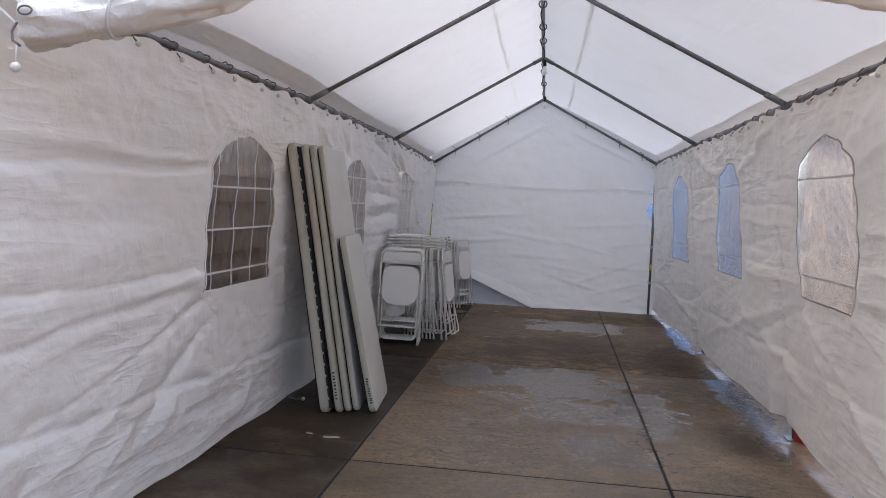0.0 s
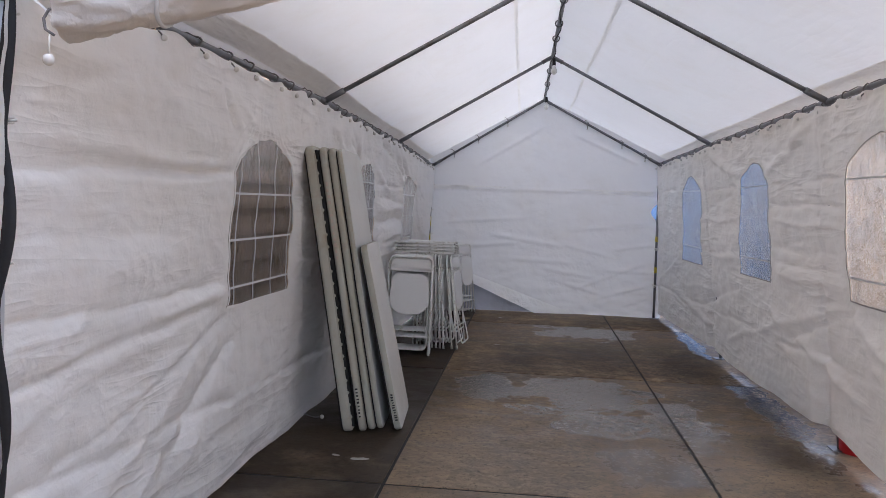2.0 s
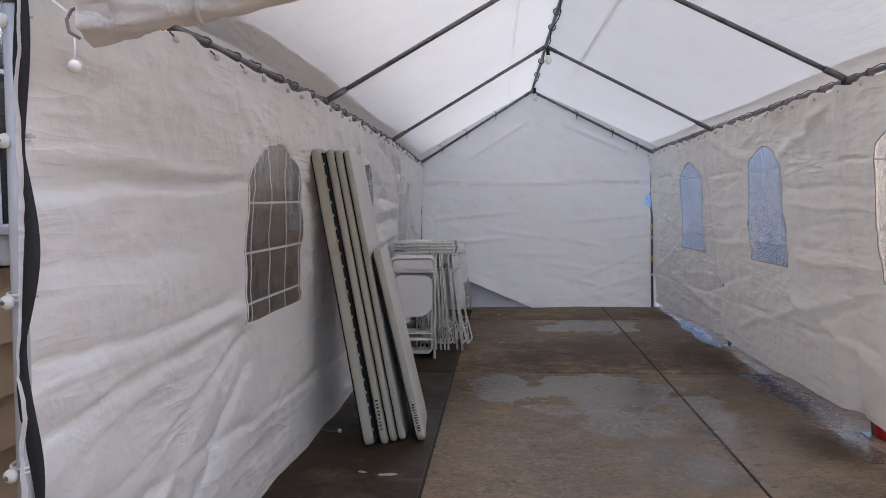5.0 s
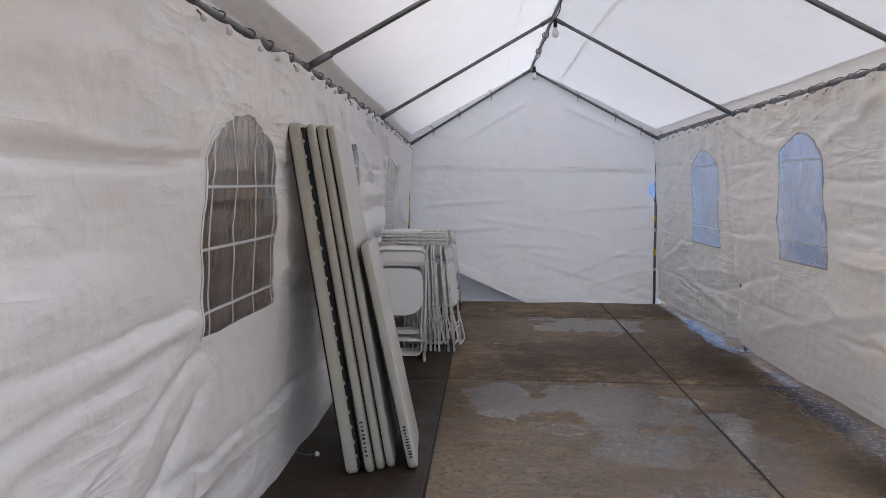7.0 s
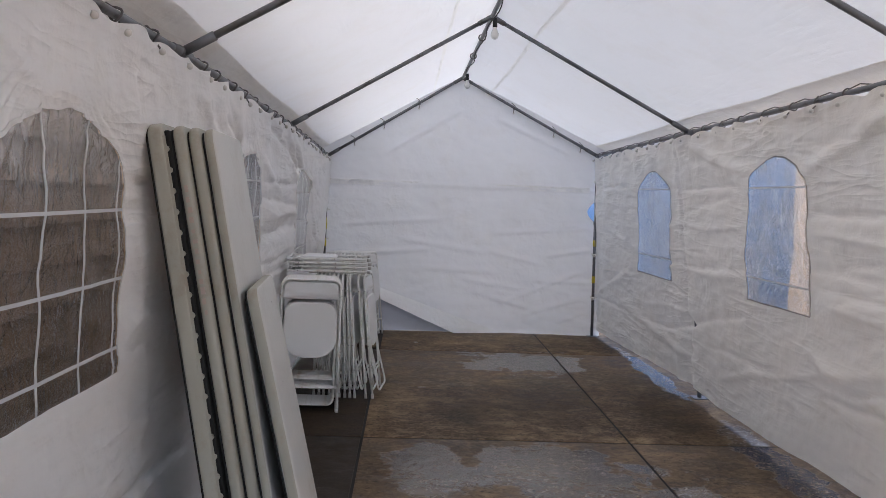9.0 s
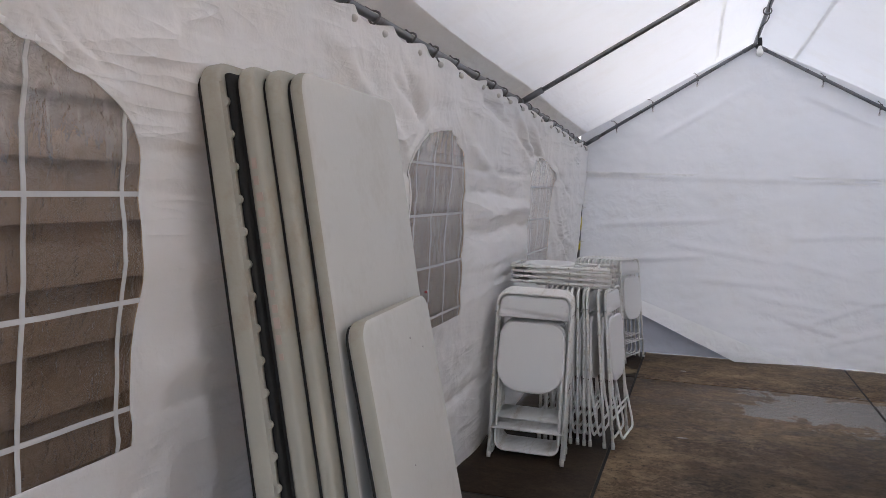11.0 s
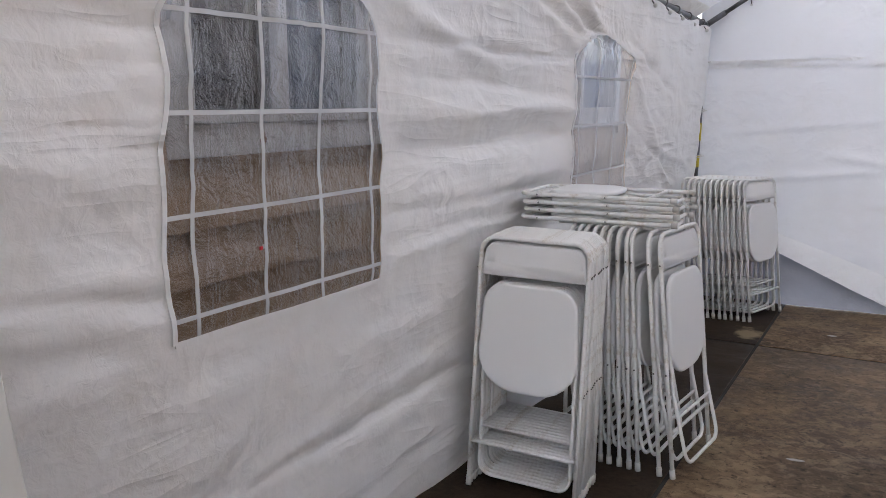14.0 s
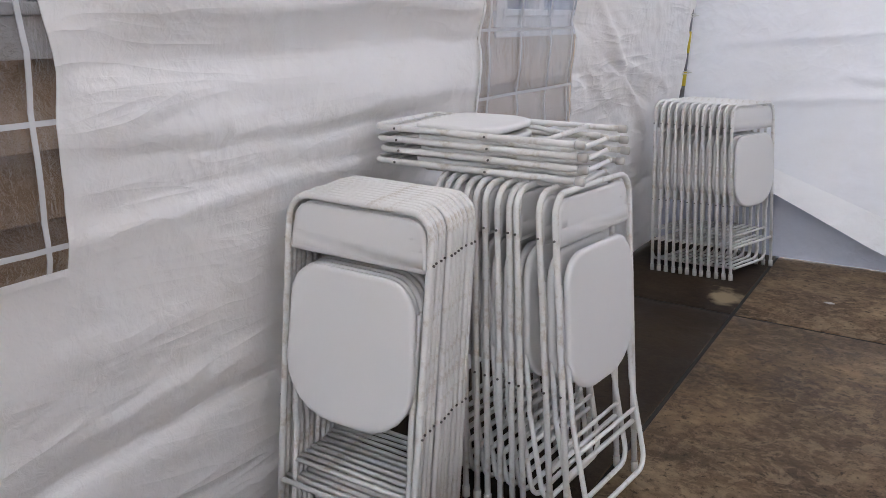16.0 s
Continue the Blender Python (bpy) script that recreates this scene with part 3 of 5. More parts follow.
RIGHT_FOLDS = ((2.4, 1.40, 4.36, 1.40, -0.012, 0.03, 0.012), (5.30, 1.55, 6.85, 1.565, -0.012, 0.03, 0.010), (6.05, 1.55, 6.80, 1.54, -0.014, 0.02, 0.008), (6.1, 1.94, 6.8, 1.95, -0.010, 0.02, 0.008), (5.9, 0.56, 6.65, 0.53, -0.014, 0.03, 0.012), (2.4, 0.56, 5.9, 0.58, -0.010, 0.03, 0.012), (6.7, 0.53, 11.6, 0.45, -0.009, 0.03, 0.012),
               (10.4, 1.72, 11.7, 1.76, -0.012, 0.03, 0.012), (7.75, 1.71, 9.4, 1.70, -0.012, 0.03, 0.010), (5.3, 1.72, 6.8, 1.71, -0.010, 0.03, 0.010), (6.05, 1.33, 6.78, 1.23, -0.014, 0.05, 0.02), (6.0, 1.20, 6.75, 1.02, -0.012, 0.04, 0.015), (10.3, 0.96, 11.4, 0.67, -0.016, 0.05, 0.02),
               (7.75, 1.13, 9.4, 1.05, -0.012, 0.03, 0.010), (7.65, 0.84, 9.3, 0.49, -0.016, 0.06, 0.02), (5.1, 0.96, 6.45, 0.58, -0.018, 0.06, 0.02), (7.86, 1.65, 9.3, 1.45, -0.010, 0.05, 0.02), (5.3, 1.14, 6.8, 1.12, -0.012, 0.03, 0.010), (2.4, 1.72, 4.4, 1.72, -0.010, 0.03, 0.012), (2.4, 1.12, 4.36, 1.12, -0.012, 0.04, 0.012),
               (2.6, 0.2, 4.35, 0.95, -0.018, 0.07, 0.03), (4.4, 0.25, 5.2, 0.95, 0.012, 0.05, 0.04), (8.95, 2.1, 8.80, 0.15, -0.012, 0.03, 0.012), (5.75, 2.1, 5.70, 0.2, -0.010, 0.03, 0.012))


def sharp_folds(y, z, lines):
    d = 0
    for ya, za, yb, zb, depth, above, below in lines:
        ux, uz = yb - ya, zb - za
        ll = math.hypot(ux, uz)
        s = ((y - ya) * ux + (z - za) * uz) / ll
        t = (-(y - ya) * uz + (z - za) * ux) / ll * (1 if ux >= 0 else -1) + 0.008 * np.sin(s * 5.3 + za * 9) + 0.004 * np.sin(s * 17 + ya)
        swell = 0.75 + 0.35 * np.sin(s * 3.7 + ya * 5 + za * 3)
        d = d + depth * swell * np.where(t > 0, np.exp(-t / above), np.exp(t / below)) * np.clip(np.minimum(s, ll - s) * 6 + 0.1, 0, 1)
    return d


def left_push(y, z):
    """How far the left wall's cloth comes into the tent."""
    d = 0.016 * fbm(y, z * 1.4, 1.1, 2) + 0.008 * fbm(y * 0.7, z * 2.2, 3.0, 5)
    d += 0.005 * crease(y * 0.5, z * 1.2, 1.8, 41) + 0.002 * crease(y * 0.8, z * 1.3, 5.0, 43) + 0.25 * long_creases(y, z, LEFT_CREASES) + 2.0 * sharp_folds(y, z, LEFT_FOLDS)
    top = rail_left(y)[1]
    d += 0.018 * np.sin(y * 2 * math.pi / 0.42 + 0.8 * np.sin(y * 3)) * np.exp(-(top - z) / 0.22)
    # pulls from the top rail to the third window
    for ya, za, yb, zb in ((8.0, 2.05, 9.3, 1.66), (8.5, 2.05, 9.45, 1.72), (9.0, 2.0, 10.1, 1.62), (9.9, 1.75, 11.2, 0.7), (7.6, 1.75, 8.4, 1.55), (5.9, 2.0, 6.7, 1.65)):
        ux, uz = yb - ya, zb - za
        ll = math.hypot(ux, uz)
        s = ((y - ya) * ux + (z - za) * uz) / ll
        t = (-(y - ya) * uz + (z - za) * ux) / ll
        d += 0.020 * gauss(t, 0.035) * np.clip(np.minimum(s, ll - s) * 6 + 0.3, 0, 1)
    # plastic gathered into pleats over the window arches
    for yc, zt, amp in ((4.55, 2.02, 0.009), (7.15, 2.02, 0.008), (9.66, 2.0, 0.008)):
        u = (y - yc) / np.maximum(zt - z, 0.12)
        d += amp * np.sin(u * 24 + 1.2 * np.sin(u * 7)) * gauss(z - 1.74, 0.17) * gauss(y - yc, 0.42)
    # upright ruffles under the sills
    d += 0.004 * np.sin(y * 2 * math.pi / 0.19 + np.sin(z * 5)) * np.clip((0.95 - z) * 2, 0, 1) * gauss(z - 0.55, 0.4)
    return d


def left_point(y, z):
    top_x, top_z = rail_left(y)
    foot = np.interp(y, (2.4, 4.0, 5.5, 6.2, 12), (-1.90, -1.86, -1.825, -1.80, -1.80))
    s = np.clip(z / top_z, 0, 1)
    x = foot + (top_x + 0.035 - foot) * s + left_push(y, z)
    return x


def right_push(y, z):
    d = 0.018 * fbm(y, z * 1.4, 1.0, 11) + 0.008 * fbm(y * 0.7, z * 2.0, 3.2, 14)
    d += 0.005 * crease(y * 0.5, z * 1.2, 1.6, 51) + 0.0025 * crease(y * 0.8, z * 1.3, 5.0, 53) + 0.6 * long_creases(y, z, RIGHT_CREASES) + 2.2 * sharp_folds(y, z, RIGHT_FOLDS)
    top = rail_right(y)[1]
    d += 0.014 * np.sin(y * 2 * math.pi / 0.40) * np.exp(-(top - z) / 0.2)
    for yc in (8.85, 5.7):
        d -= 0.03 * gauss(y - yc, 0.10) * np.clip(1.3 - z, 0, 1) - 0.02 * gauss(y - yc - 0.16, 0.08) * np.clip(1.0 - z, 0, 1)
    for ya, za, yb, zb in ((5.9, 2.1, 7.0, 1.75), (7.5, 1.8, 8.6, 2.05), (8.6, 0.3, 10.8, 0.55), (5.0, 0.4, 6.8, 0.75), (4.0, 2.1, 4.6, 1.8), (3.0, 1.4, 4.3, 1.2)):
        ux, uz = yb - ya, zb - za
        ll = math.hypot(ux, uz)
        s = ((y - ya) * ux + (z - za) * uz) / ll
        t = (-(y - ya) * uz + (z - za) * ux) / ll
        d += 0.016 * gauss(t, 0.04) * np.clip(np.minimum(s, ll - s) * 5 + 0.2, 0, 1)
    return d


def right_point(y, z):
    top_x, top_z = rail_right(y)
    foot = np.interp(y, (2.4, 5.5, 8.8, 12), (1.60, 1.60, 1.56, 1.44))
    s = np.clip(z / top_z, 0, 1)
    return foot + (top_x - 0.035 - foot) * s - 1.3 * right_push(y, z)


def tent_wall(name, y0, y1, wins, point, rail, hem, mat, label, peak, jag):
    ys, sill, spring = wall_grid(y0, y1, wins, 0.022, peak, jag)
    top = rail(ys)[1] - 0.018 - 0.022 * np.abs(np.sin((ys - y0) * math.pi / 0.335)) ** 2
    bottom = hem(ys)
    rows = []
    for i in range(LOW + 1):
        rows.append(bottom + (sill - bottom) * i / LOW)
    for i in range(1, MID + 1):
        rows.append(sill + (spring - sill) * i / MID)
    for i in range(1, UP + 1):
        rows.append(spring + (top - spring) * i / UP)
    Z = np.array(rows)
    Y = np.broadcast_to(ys, Z.shape).copy()
    # the windows' edges pucker
    for a, b, s, sp, ap in wins:
        for e, sign in ((a, 1), (b, -1)):
            Y += (0.006 * np.sin(Z * 21 + e * 5) + 0.010 * np.sin(Z * 8.5 + e * 3)) * gauss(Y - e, 0.05) * gauss(Z - (s + sp) / 2, 0.5)
    P = np.stack([point(Y, Z), Y, Z], -1)
    keep = np.ones((Z.shape[0] - 1, Z.shape[1] - 1), bool)
    spans = []
    for a, b, *_ in wins:
        c = (ys[:-1] >= a - 1e-6) & (ys[1:] <= b + 1e-6)
        cols = np.nonzero(c)[0]
        keep[LOW:LOW + MID, cols[0]:cols[-1] + 1] = False
        spans.append((cols[0], cols[-1] + 1))
    ob = sheet(name, P, mat, keep)
    tagged(ob, label, "tent wall", kind="structure")
    return ob, P, spans


def strip_on(P, lines, width, out, name, parent, mat):
    """Flat strips laid on a sheet: lines of (row, column) places along it."""
    for line in lines:
        pts = []
        for r, c in line:
            i, j = min(int(r), P.shape[0] - 2), min(int(c), P.shape[1] - 2)
            fr, fc = r - i, c - j
            q = (P[i, j] * (1 - fr) * (1 - fc) + P[i + 1, j] * fr * (1 - fc) + P[i, j + 1] * (1 - fr) * fc + P[i + 1, j + 1] * fr * fc)
            pts.append(Vector(q) + Vector((out, 0, 0)))
        bm = bmesh.new()
        prev = None
        for k, p in enumerate(pts):
            d = (pts[min(k + 1, len(pts) - 1)] - pts[max(k - 1, 0)]).normalized()
            s = d.cross(Vector((1, 0, 0))).normalized() * width / 2
            th = Vector((0.0012, 0, 0))
            ring = [bm.verts.new(p + s + th), bm.verts.new(p - s + th), bm.verts.new(p - s - th), bm.verts.new(p + s - th)]
            if prev:
                for a in range(4):
                    bm.faces.new((prev[a], prev[(a + 1) % 4], ring[(a + 1) % 4], ring[a]))
            else:
                bm.faces.new(ring)
            prev = ring
        bm.faces.new(prev[::-1])
        part(name, bm, mat, parent, smooth=False)


def tent_window(name, P, span, mat, cols, rws, label, out, border_mat, hem_width=0.014):
    a, b = span
    thing = empty(name)
    sub = P[LOW:LOW + MID + 1, a:b + 1].copy()
    sub[..., 0] += out * -1.5
    pane = sheet("pane", sub, mat, None, thing)
    pane.visible_shadow = False
    n = b - a
    lines = [[(LOW + r, a + n * c) for r in np.linspace(0, MID, 24)] for c in cols]
    for z in rws:
        line = []
        for c in range(n + 1):
            col = P[LOW:LOW + MID + 1, a + c, 2]
            if z < col[-1]:
                line.append((LOW + float(np.interp(z, col, np.arange(MID + 1))), a + c))
        lines.append(line)
    strip_on(P, lines, 0.011, out, "muntin_strip", thing, STRIP)
    hem = [[(LOW, a + c) for c in np.linspace(0, n, 24)], [(LOW + MID, a + c) for c in np.linspace(0, n, 40)],
           [(LOW + r, a) for r in np.linspace(0, MID, 24)], [(LOW + r, b) for r in np.linspace(0, MID, 24)]]
    strip_on(P, hem, hem_width, out * 1.6, "hem", thing, border_mat)
    tagged(thing, label, "tent window", kind="structure")


wall_west, P_west, spans = tent_wall("wall_west", 2.42, 11.93, WIN_LEFT, left_point, rail_left, lambda y: 0.012 + 0.012 * np.sin(y * 3.1) ** 2, WALL_CLOTH,
                                     "creased white plastic tent side wall with arched windows", 1.25, 0.014)
for k, sp in enumerate(spans):
    tent_window(f"window_{k + 1}", P_west, sp, (CLEAR, CLEAR_GLARE, CLEAR_FAR)[k], (0.095, 0.375, 0.65, 0.94) if k == 1 else (0.085, 0.375, 0.675, 0.95) if k else (0.075, 0.36, 0.655, 0.94), ((1.02, 1.26, 1.495), (0.93, 1.17, 1.405, 1.63), (1.075, 1.315, 1.55))[k],
                "arched clear plastic window with white grid strips", 0.003, WALL_CLOTH)
wall_east, P_east, spans = tent_wall("wall_east", 2.38, 11.78, WIN_RIGHT, right_point, rail_right, lambda y: 0.085 + 0.055 * gauss(y - 5.55, 0.45) + 0.015 * np.sin(y * 2.2) - 0.03 * gauss(y - 11.8, 0.6), CREAM_CLOTH,
                                     "cream plastic tent side wall, hem above the ground", 1.45, 0.008)
for k, sp in enumerate(spans):
    tent_window(f"window_{k + 4}", P_east, sp, CLEAR_OLD, (), (1.14 - 0.02 * k, 1.71), "arched hazy plastic window without grid", -0.003, HEM_OLD, 0.009)


# back wall with its gable
def back_wall():
    nx, nz = 150, 130
    u = np.linspace(0, 1, nx)
    bx = -1.84 + (1.47 + 1.84) * u
    top = np.interp(u, (0, 0.484, 1), (2.0 + 0.10, 2.962 + 0.025, 2.11 + 0.10))
    v = np.linspace(0, 1, nz)
    X = np.broadcast_to(bx, (nz, nx)).copy()
    Z = 0.004 + np.outer(v, top - 0.004)
    X -= 0.17 * gauss(Z - 1.45, 0.15) * np.clip((u - 0.86) / 0.14, 0, 1)
    base = 11.99 - 0.14 * u
    d = 0.022 * fbm(X, Z * 1.3, 1.3, 21) + 0.006 * fbm(X * 0.8, Z * 1.6, 4.0, 24)
    d += (0.005 * crease(X * 0.4, Z * 1.3, 1.6, 61) + 0.004 * crease(X * 0.4, Z * 1.6, 4.0, 63)) * np.clip(1.1 - Z, 0.05, 1)
    d += 0.012 * gauss(Z - 1.70, 0.02)
    low = np.clip(0.85 - Z, 0, 1)
    d += 0.045 * low * fbm(X * 0.6, Z * 2.2, 3.2, 27) * np.clip(X + 0.6, 0.15, 1)
    for ya, za, yb, zb in ((0.3, 0.35, 1.3, 0.75), (0.5, 0.2, 1.35, 0.45), (-0.2, 0.62, 0.6, 0.5), (0.8, 0.9, 1.4, 1.0), (0.1, 0.95, 0.8, 0.8), (-0.9, 1.05, 0.1, 0.92), (-1.5, 0.85, -0.5, 0.95), (0.0, 0.45, 0.7, 0.28), (0.6, 0.62, 1.4, 0.60), (0.9, 0.12, 1.4, 0.3), (-0.6, 0.72, 0.3, 0.70), (0.2, 1.15, 1.35, 1.25), (-1.6, 1.2, -0.4, 1.3), (-1.1, 2.05, -0.2, 2.6), (0.2, 2.5, 1.1, 2.1)):
        ux, uz = yb - ya, zb - za
        ll = math.hypot(ux, uz)
        s = ((X - ya) * ux + (Z - za) * uz) / ll
        tt = (-(X - ya) * uz + (Z - za) * ux) / ll
        d += 0.022 * np.where(tt > 0, gauss(tt, 0.035), gauss(tt, 0.015)) * np.clip(np.minimum(s, ll - s) * 5 + 0.2, 0, 1)
    return np.stack([X, base - d - (0.27 - 0.14 * X / 1.5 * 0.6) * (1 - np.broadcast_to(v[:, None], X.shape)) ** 2.5, Z], -1)


P_back = back_wall()
wall_north = sheet("wall_north", P_back, BACK_CLOTH)
tagged(wall_north, "white translucent tent end wall with gable and creases", "tent wall", kind="structure")
# welded seam across the end wall, and the doubled corner below the turned-up flap
q = np.stack([np.column_stack([P_back[82, :, 0], P_back[90, :, 1] - 0.006, np.full(150, z)]) for z in (1.675, 1.735)])
tagged(sheet("trim", q, SEAM_CLOTH), "doubled cloth seam across the end wall", "seam", kind="structure")
uu = np.linspace(0, 1, 40)


def on_back(x, z):
    """The end wall's y at a place across and up it."""
    u = np.clip((x + 1.84) / 3.31 * 149, 0, 148.999)
    i = u.astype(int)
    top = np.interp(u / 149, (0, 0.484, 1), (2.10, 2.987, 2.21))
    v = np.clip((z - 0.004) / (top - 0.004) * 129, 0, 128.999)
    k = v.astype(int)
    fu, fv = u - i, v - k
    Y = P_back[..., 1]
    return (Y[k, i] * (1 - fu) + Y[k, i + 1] * fu) * (1 - fv) + (Y[k + 1, i] * (1 - fu) + Y[k + 1, i + 1] * fu) * fv


FLAP = (-1.10, 0.351, -0.25, -0.194, 0.56)
fx = np.linspace(-1.80, FLAP[2], 60)
low_edge = np.interp(fx, (FLAP[0], FLAP[2]), (FLAP[1], 0.0)) + (fx < FLAP[0]) * (FLAP[0] - fx) * FLAP[1] / (FLAP[2] - FLAP[0])
q = np.stack([np.column_stack([fx, on_back(fx, low_edge * f) - 0.010, 0.004 + low_edge * f]) for f in np.linspace(0, 1, 8)])
tagged(sheet("trim", q, BACKSIDE), "grey-backed lower corner of the end wall", "tent flap", kind="structure")
rows = []
for f in np.linspace(0, 1, 7):
    hx = np.linspace(-1.80, FLAP[2] + FLAP[4] * f, 60)
    hz = 0.004 + (FLAP[2] + FLAP[4] * f - hx) / (FLAP[2] - FLAP[0]) * FLAP[1] * (1 + FLAP[3] * f)
    rows.append(np.column_stack([hx, on_back(hx, hz) - 0.012 - 0.10 * (1 - f), hz]))
q = np.stack(rows)
tagged(sheet("trim", q, WALL_CLOTH), "white hem turned up across the end wall's corner", "tent flap", kind="structure")


# ---- roof ----
def roof_side(side):
    ys = np.linspace(2.30, 12.02, 130)
    vs = np.linspace(0, 1.0, 34)
    rx, rz = ridge(ys)
    ex, ez = (rail_left if side < 0 else rail_right)(ys)
    P = np.zeros((len(vs) + 5, len(ys), 3))
    bay = np.minimum.reduce([np.abs(ys - q) for q in RIDGE_Y])
    sag = 0.05 * np.clip(bay / 1.5, 0, 1) ** 0.8
    out = 0.14 * side
    lift = 0.075 * np.clip((8.0 - ys) / 3.5, 0, 1) if side < 0 else 0 * ys
    for i, v in enumerate(vs):
        P[i, :, 0] = rx + (ex + out - rx) * v
        P[i, :, 1] = ys
        P[i, :, 2] = rz + 0.035 + (ez + 0.05 + lift - rz - 0.035) * v - sag * math.sin(math.pi * v)
    P[:len(vs), :, 2] += 0.008 * fbm(P[:len(vs), :, 1], P[:len(vs), :, 0] * 1.5, 1.6, 31 + side)
    for k in range(1, 6):
        P[len(vs) - 1 + k, :, 0] = ex + out * (1 + 0.1 * k) + 0.01 * np.sin(ys * 9) * k / 5
        P[len(vs) - 1 + k, :, 1] = ys
        P[len(vs) - 1 + k, :, 2] = P[len(vs) - 1, :, 2] - 0.009 * k
    return P


P_rl, P_rr = roof_side(-1), roof_side(1)
P_roof = np.concatenate([P_rl[::-1], P_rr[1:]], 0)
ceiling = sheet("ceiling", P_roof, ROOF_CLOTH)
tagged(ceiling, "white translucent plastic tent roof sheet", "tent roof", kind="structure")
# doubled seams that run along each slope
for P, name in ((P_rl, "trim"), (P_rr, "trim")):
    q = np.stack([P[6] + (P[7] - P[6]) * f for f in (0.3, 0.85)])
    q[..., 2] -= 0.006
    tagged(sheet(name, q, SEAM_CLOTH), "doubled cloth seam along the roof slope", "seam", kind="structure")
    q = np.stack([P[30] + (P[33] - P[30]) * f for f in np.linspace(0, 1, 6)])
    q[..., 2] -= 0.006
    tagged(sheet(name, q, HEM_CLOTH), "doubled cloth hem along the eave", "seam", kind="structure")


# ---- steel frame ----
frame_thing = empty("tent_frame")
tagged(frame_thing, "galvanised steel tube tent frame with dull joints", "tent frame")
TUBE_R = 0.0172


def line3(ys, fn):
    return [(float(fn(y)[0]), y, float(fn(y)[1])) for y in ys]


part("eave_rail", tube(line3(np.linspace(2.45, 11.95, 30), rail_left), TUBE_R, 10), STEEL, frame_thing)
part("eave_rail", tube(line3(np.linspace(2.40, 11.80, 30), rail_right), TUBE_R, 10), STEEL, frame_thing)
part("ridge_tube", tube(line3(np.linspace(2.42, 11.88, 30), ridge), TUBE_R, 10), STEEL, frame_thing)
for k in range(4):
    l = Vector((LEFT_X[k], LEFT_Y[k], LEFT_Z[k]))
    r = Vector((RIGHT_X[k], RIGHT_Y[k], RIGHT_Z[k]))
    t = Vector((RIDGE_X[k], RIDGE_Y[k], RIDGE_Z[k]))
    for e in (l, r):
        part("rafter", tube([e, e.lerp(t, 0.5), t], TUBE_R * 0.95, 10), STEEL, frame_thing)
        d = (t - e).normalized()
        part("joint_sleeve", tube([e, e + d * 0.16], TUBE_R * 1.25, 10), STEEL, frame_thing)
        part("joint_sleeve", tube([t - d * 0.12, t], TUBE_R * 1.2, 10), STEEL, frame_thing)
    for e, sg in ((l, -1), (r, 1)):
        foot = Vector((e.x + sg * (0.02 if k in (0, 3) else 0.21), e.y, 0.0))
        if k == 3:
            foot = Vector((e.x, e.y - 0.17, 0))
        if k == 0 and sg < 0:
            foot = Vector((-1.905, 2.47, 0))
        part("post", tube([foot, foot.lerp(e, 0.5), e], TUBE_R * (1.25 if k == 0 else 1.0), 10), PAINTED if k == 0 else STEEL, frame_thing)
        part("foot_plate", box(foot.x - 0.06, foot.x + 0.06, foot.y - 0.06, foot.y + 0.06, 0.0, 0.008), STEEL, frame_thing, smooth=False)
        part("joint_sleeve", tube([e - Vector((0, 0.13 if k else 0, 0)), e + Vector((0, 0.13 if k < 3 else 0, 0))], TUBE_R * 1.25, 10), STEEL, frame_thing)
        part("joint_sleeve", tube([e - Vector((0, 0, 0.14)), e], TUBE_R * 1.3, 10), STEEL, frame_thing)


# ---- ground ----
def ground():
    bm = bmesh.new()
    bmesh.ops.create_grid(bm, x_segments=1, y_segments=1, size=400)
    bmesh.ops.translate(bm, verts=bm.verts, vec=(0, 0, -0.005))
    g = link("ground", bm, JOINT, smooth=False)
    tagged(g, "dark earth and concrete bed under the slabs", "ground", kind="structure")
    return g


ground_sheet = ground()
SLAB_X = (-2.85, -1.065, 0.70, 2.48, 4.3)
SLAB_Y = (-4.6, -1.6, 1.42, 4.42, 7.45, 10.47, 13.5)
for i in range(len(SLAB_X) - 1):
    for j in range(len(SLAB_Y) - 1):
        bm = box(SLAB_X[i] + 0.009, SLAB_X[i + 1] - 0.009, SLAB_Y[j] + 0.013, SLAB_Y[j + 1] - 0.013, -0.10, 0.0, 0.003)
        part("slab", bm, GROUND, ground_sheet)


# ---- house beside the tent ----
HX = -2.50


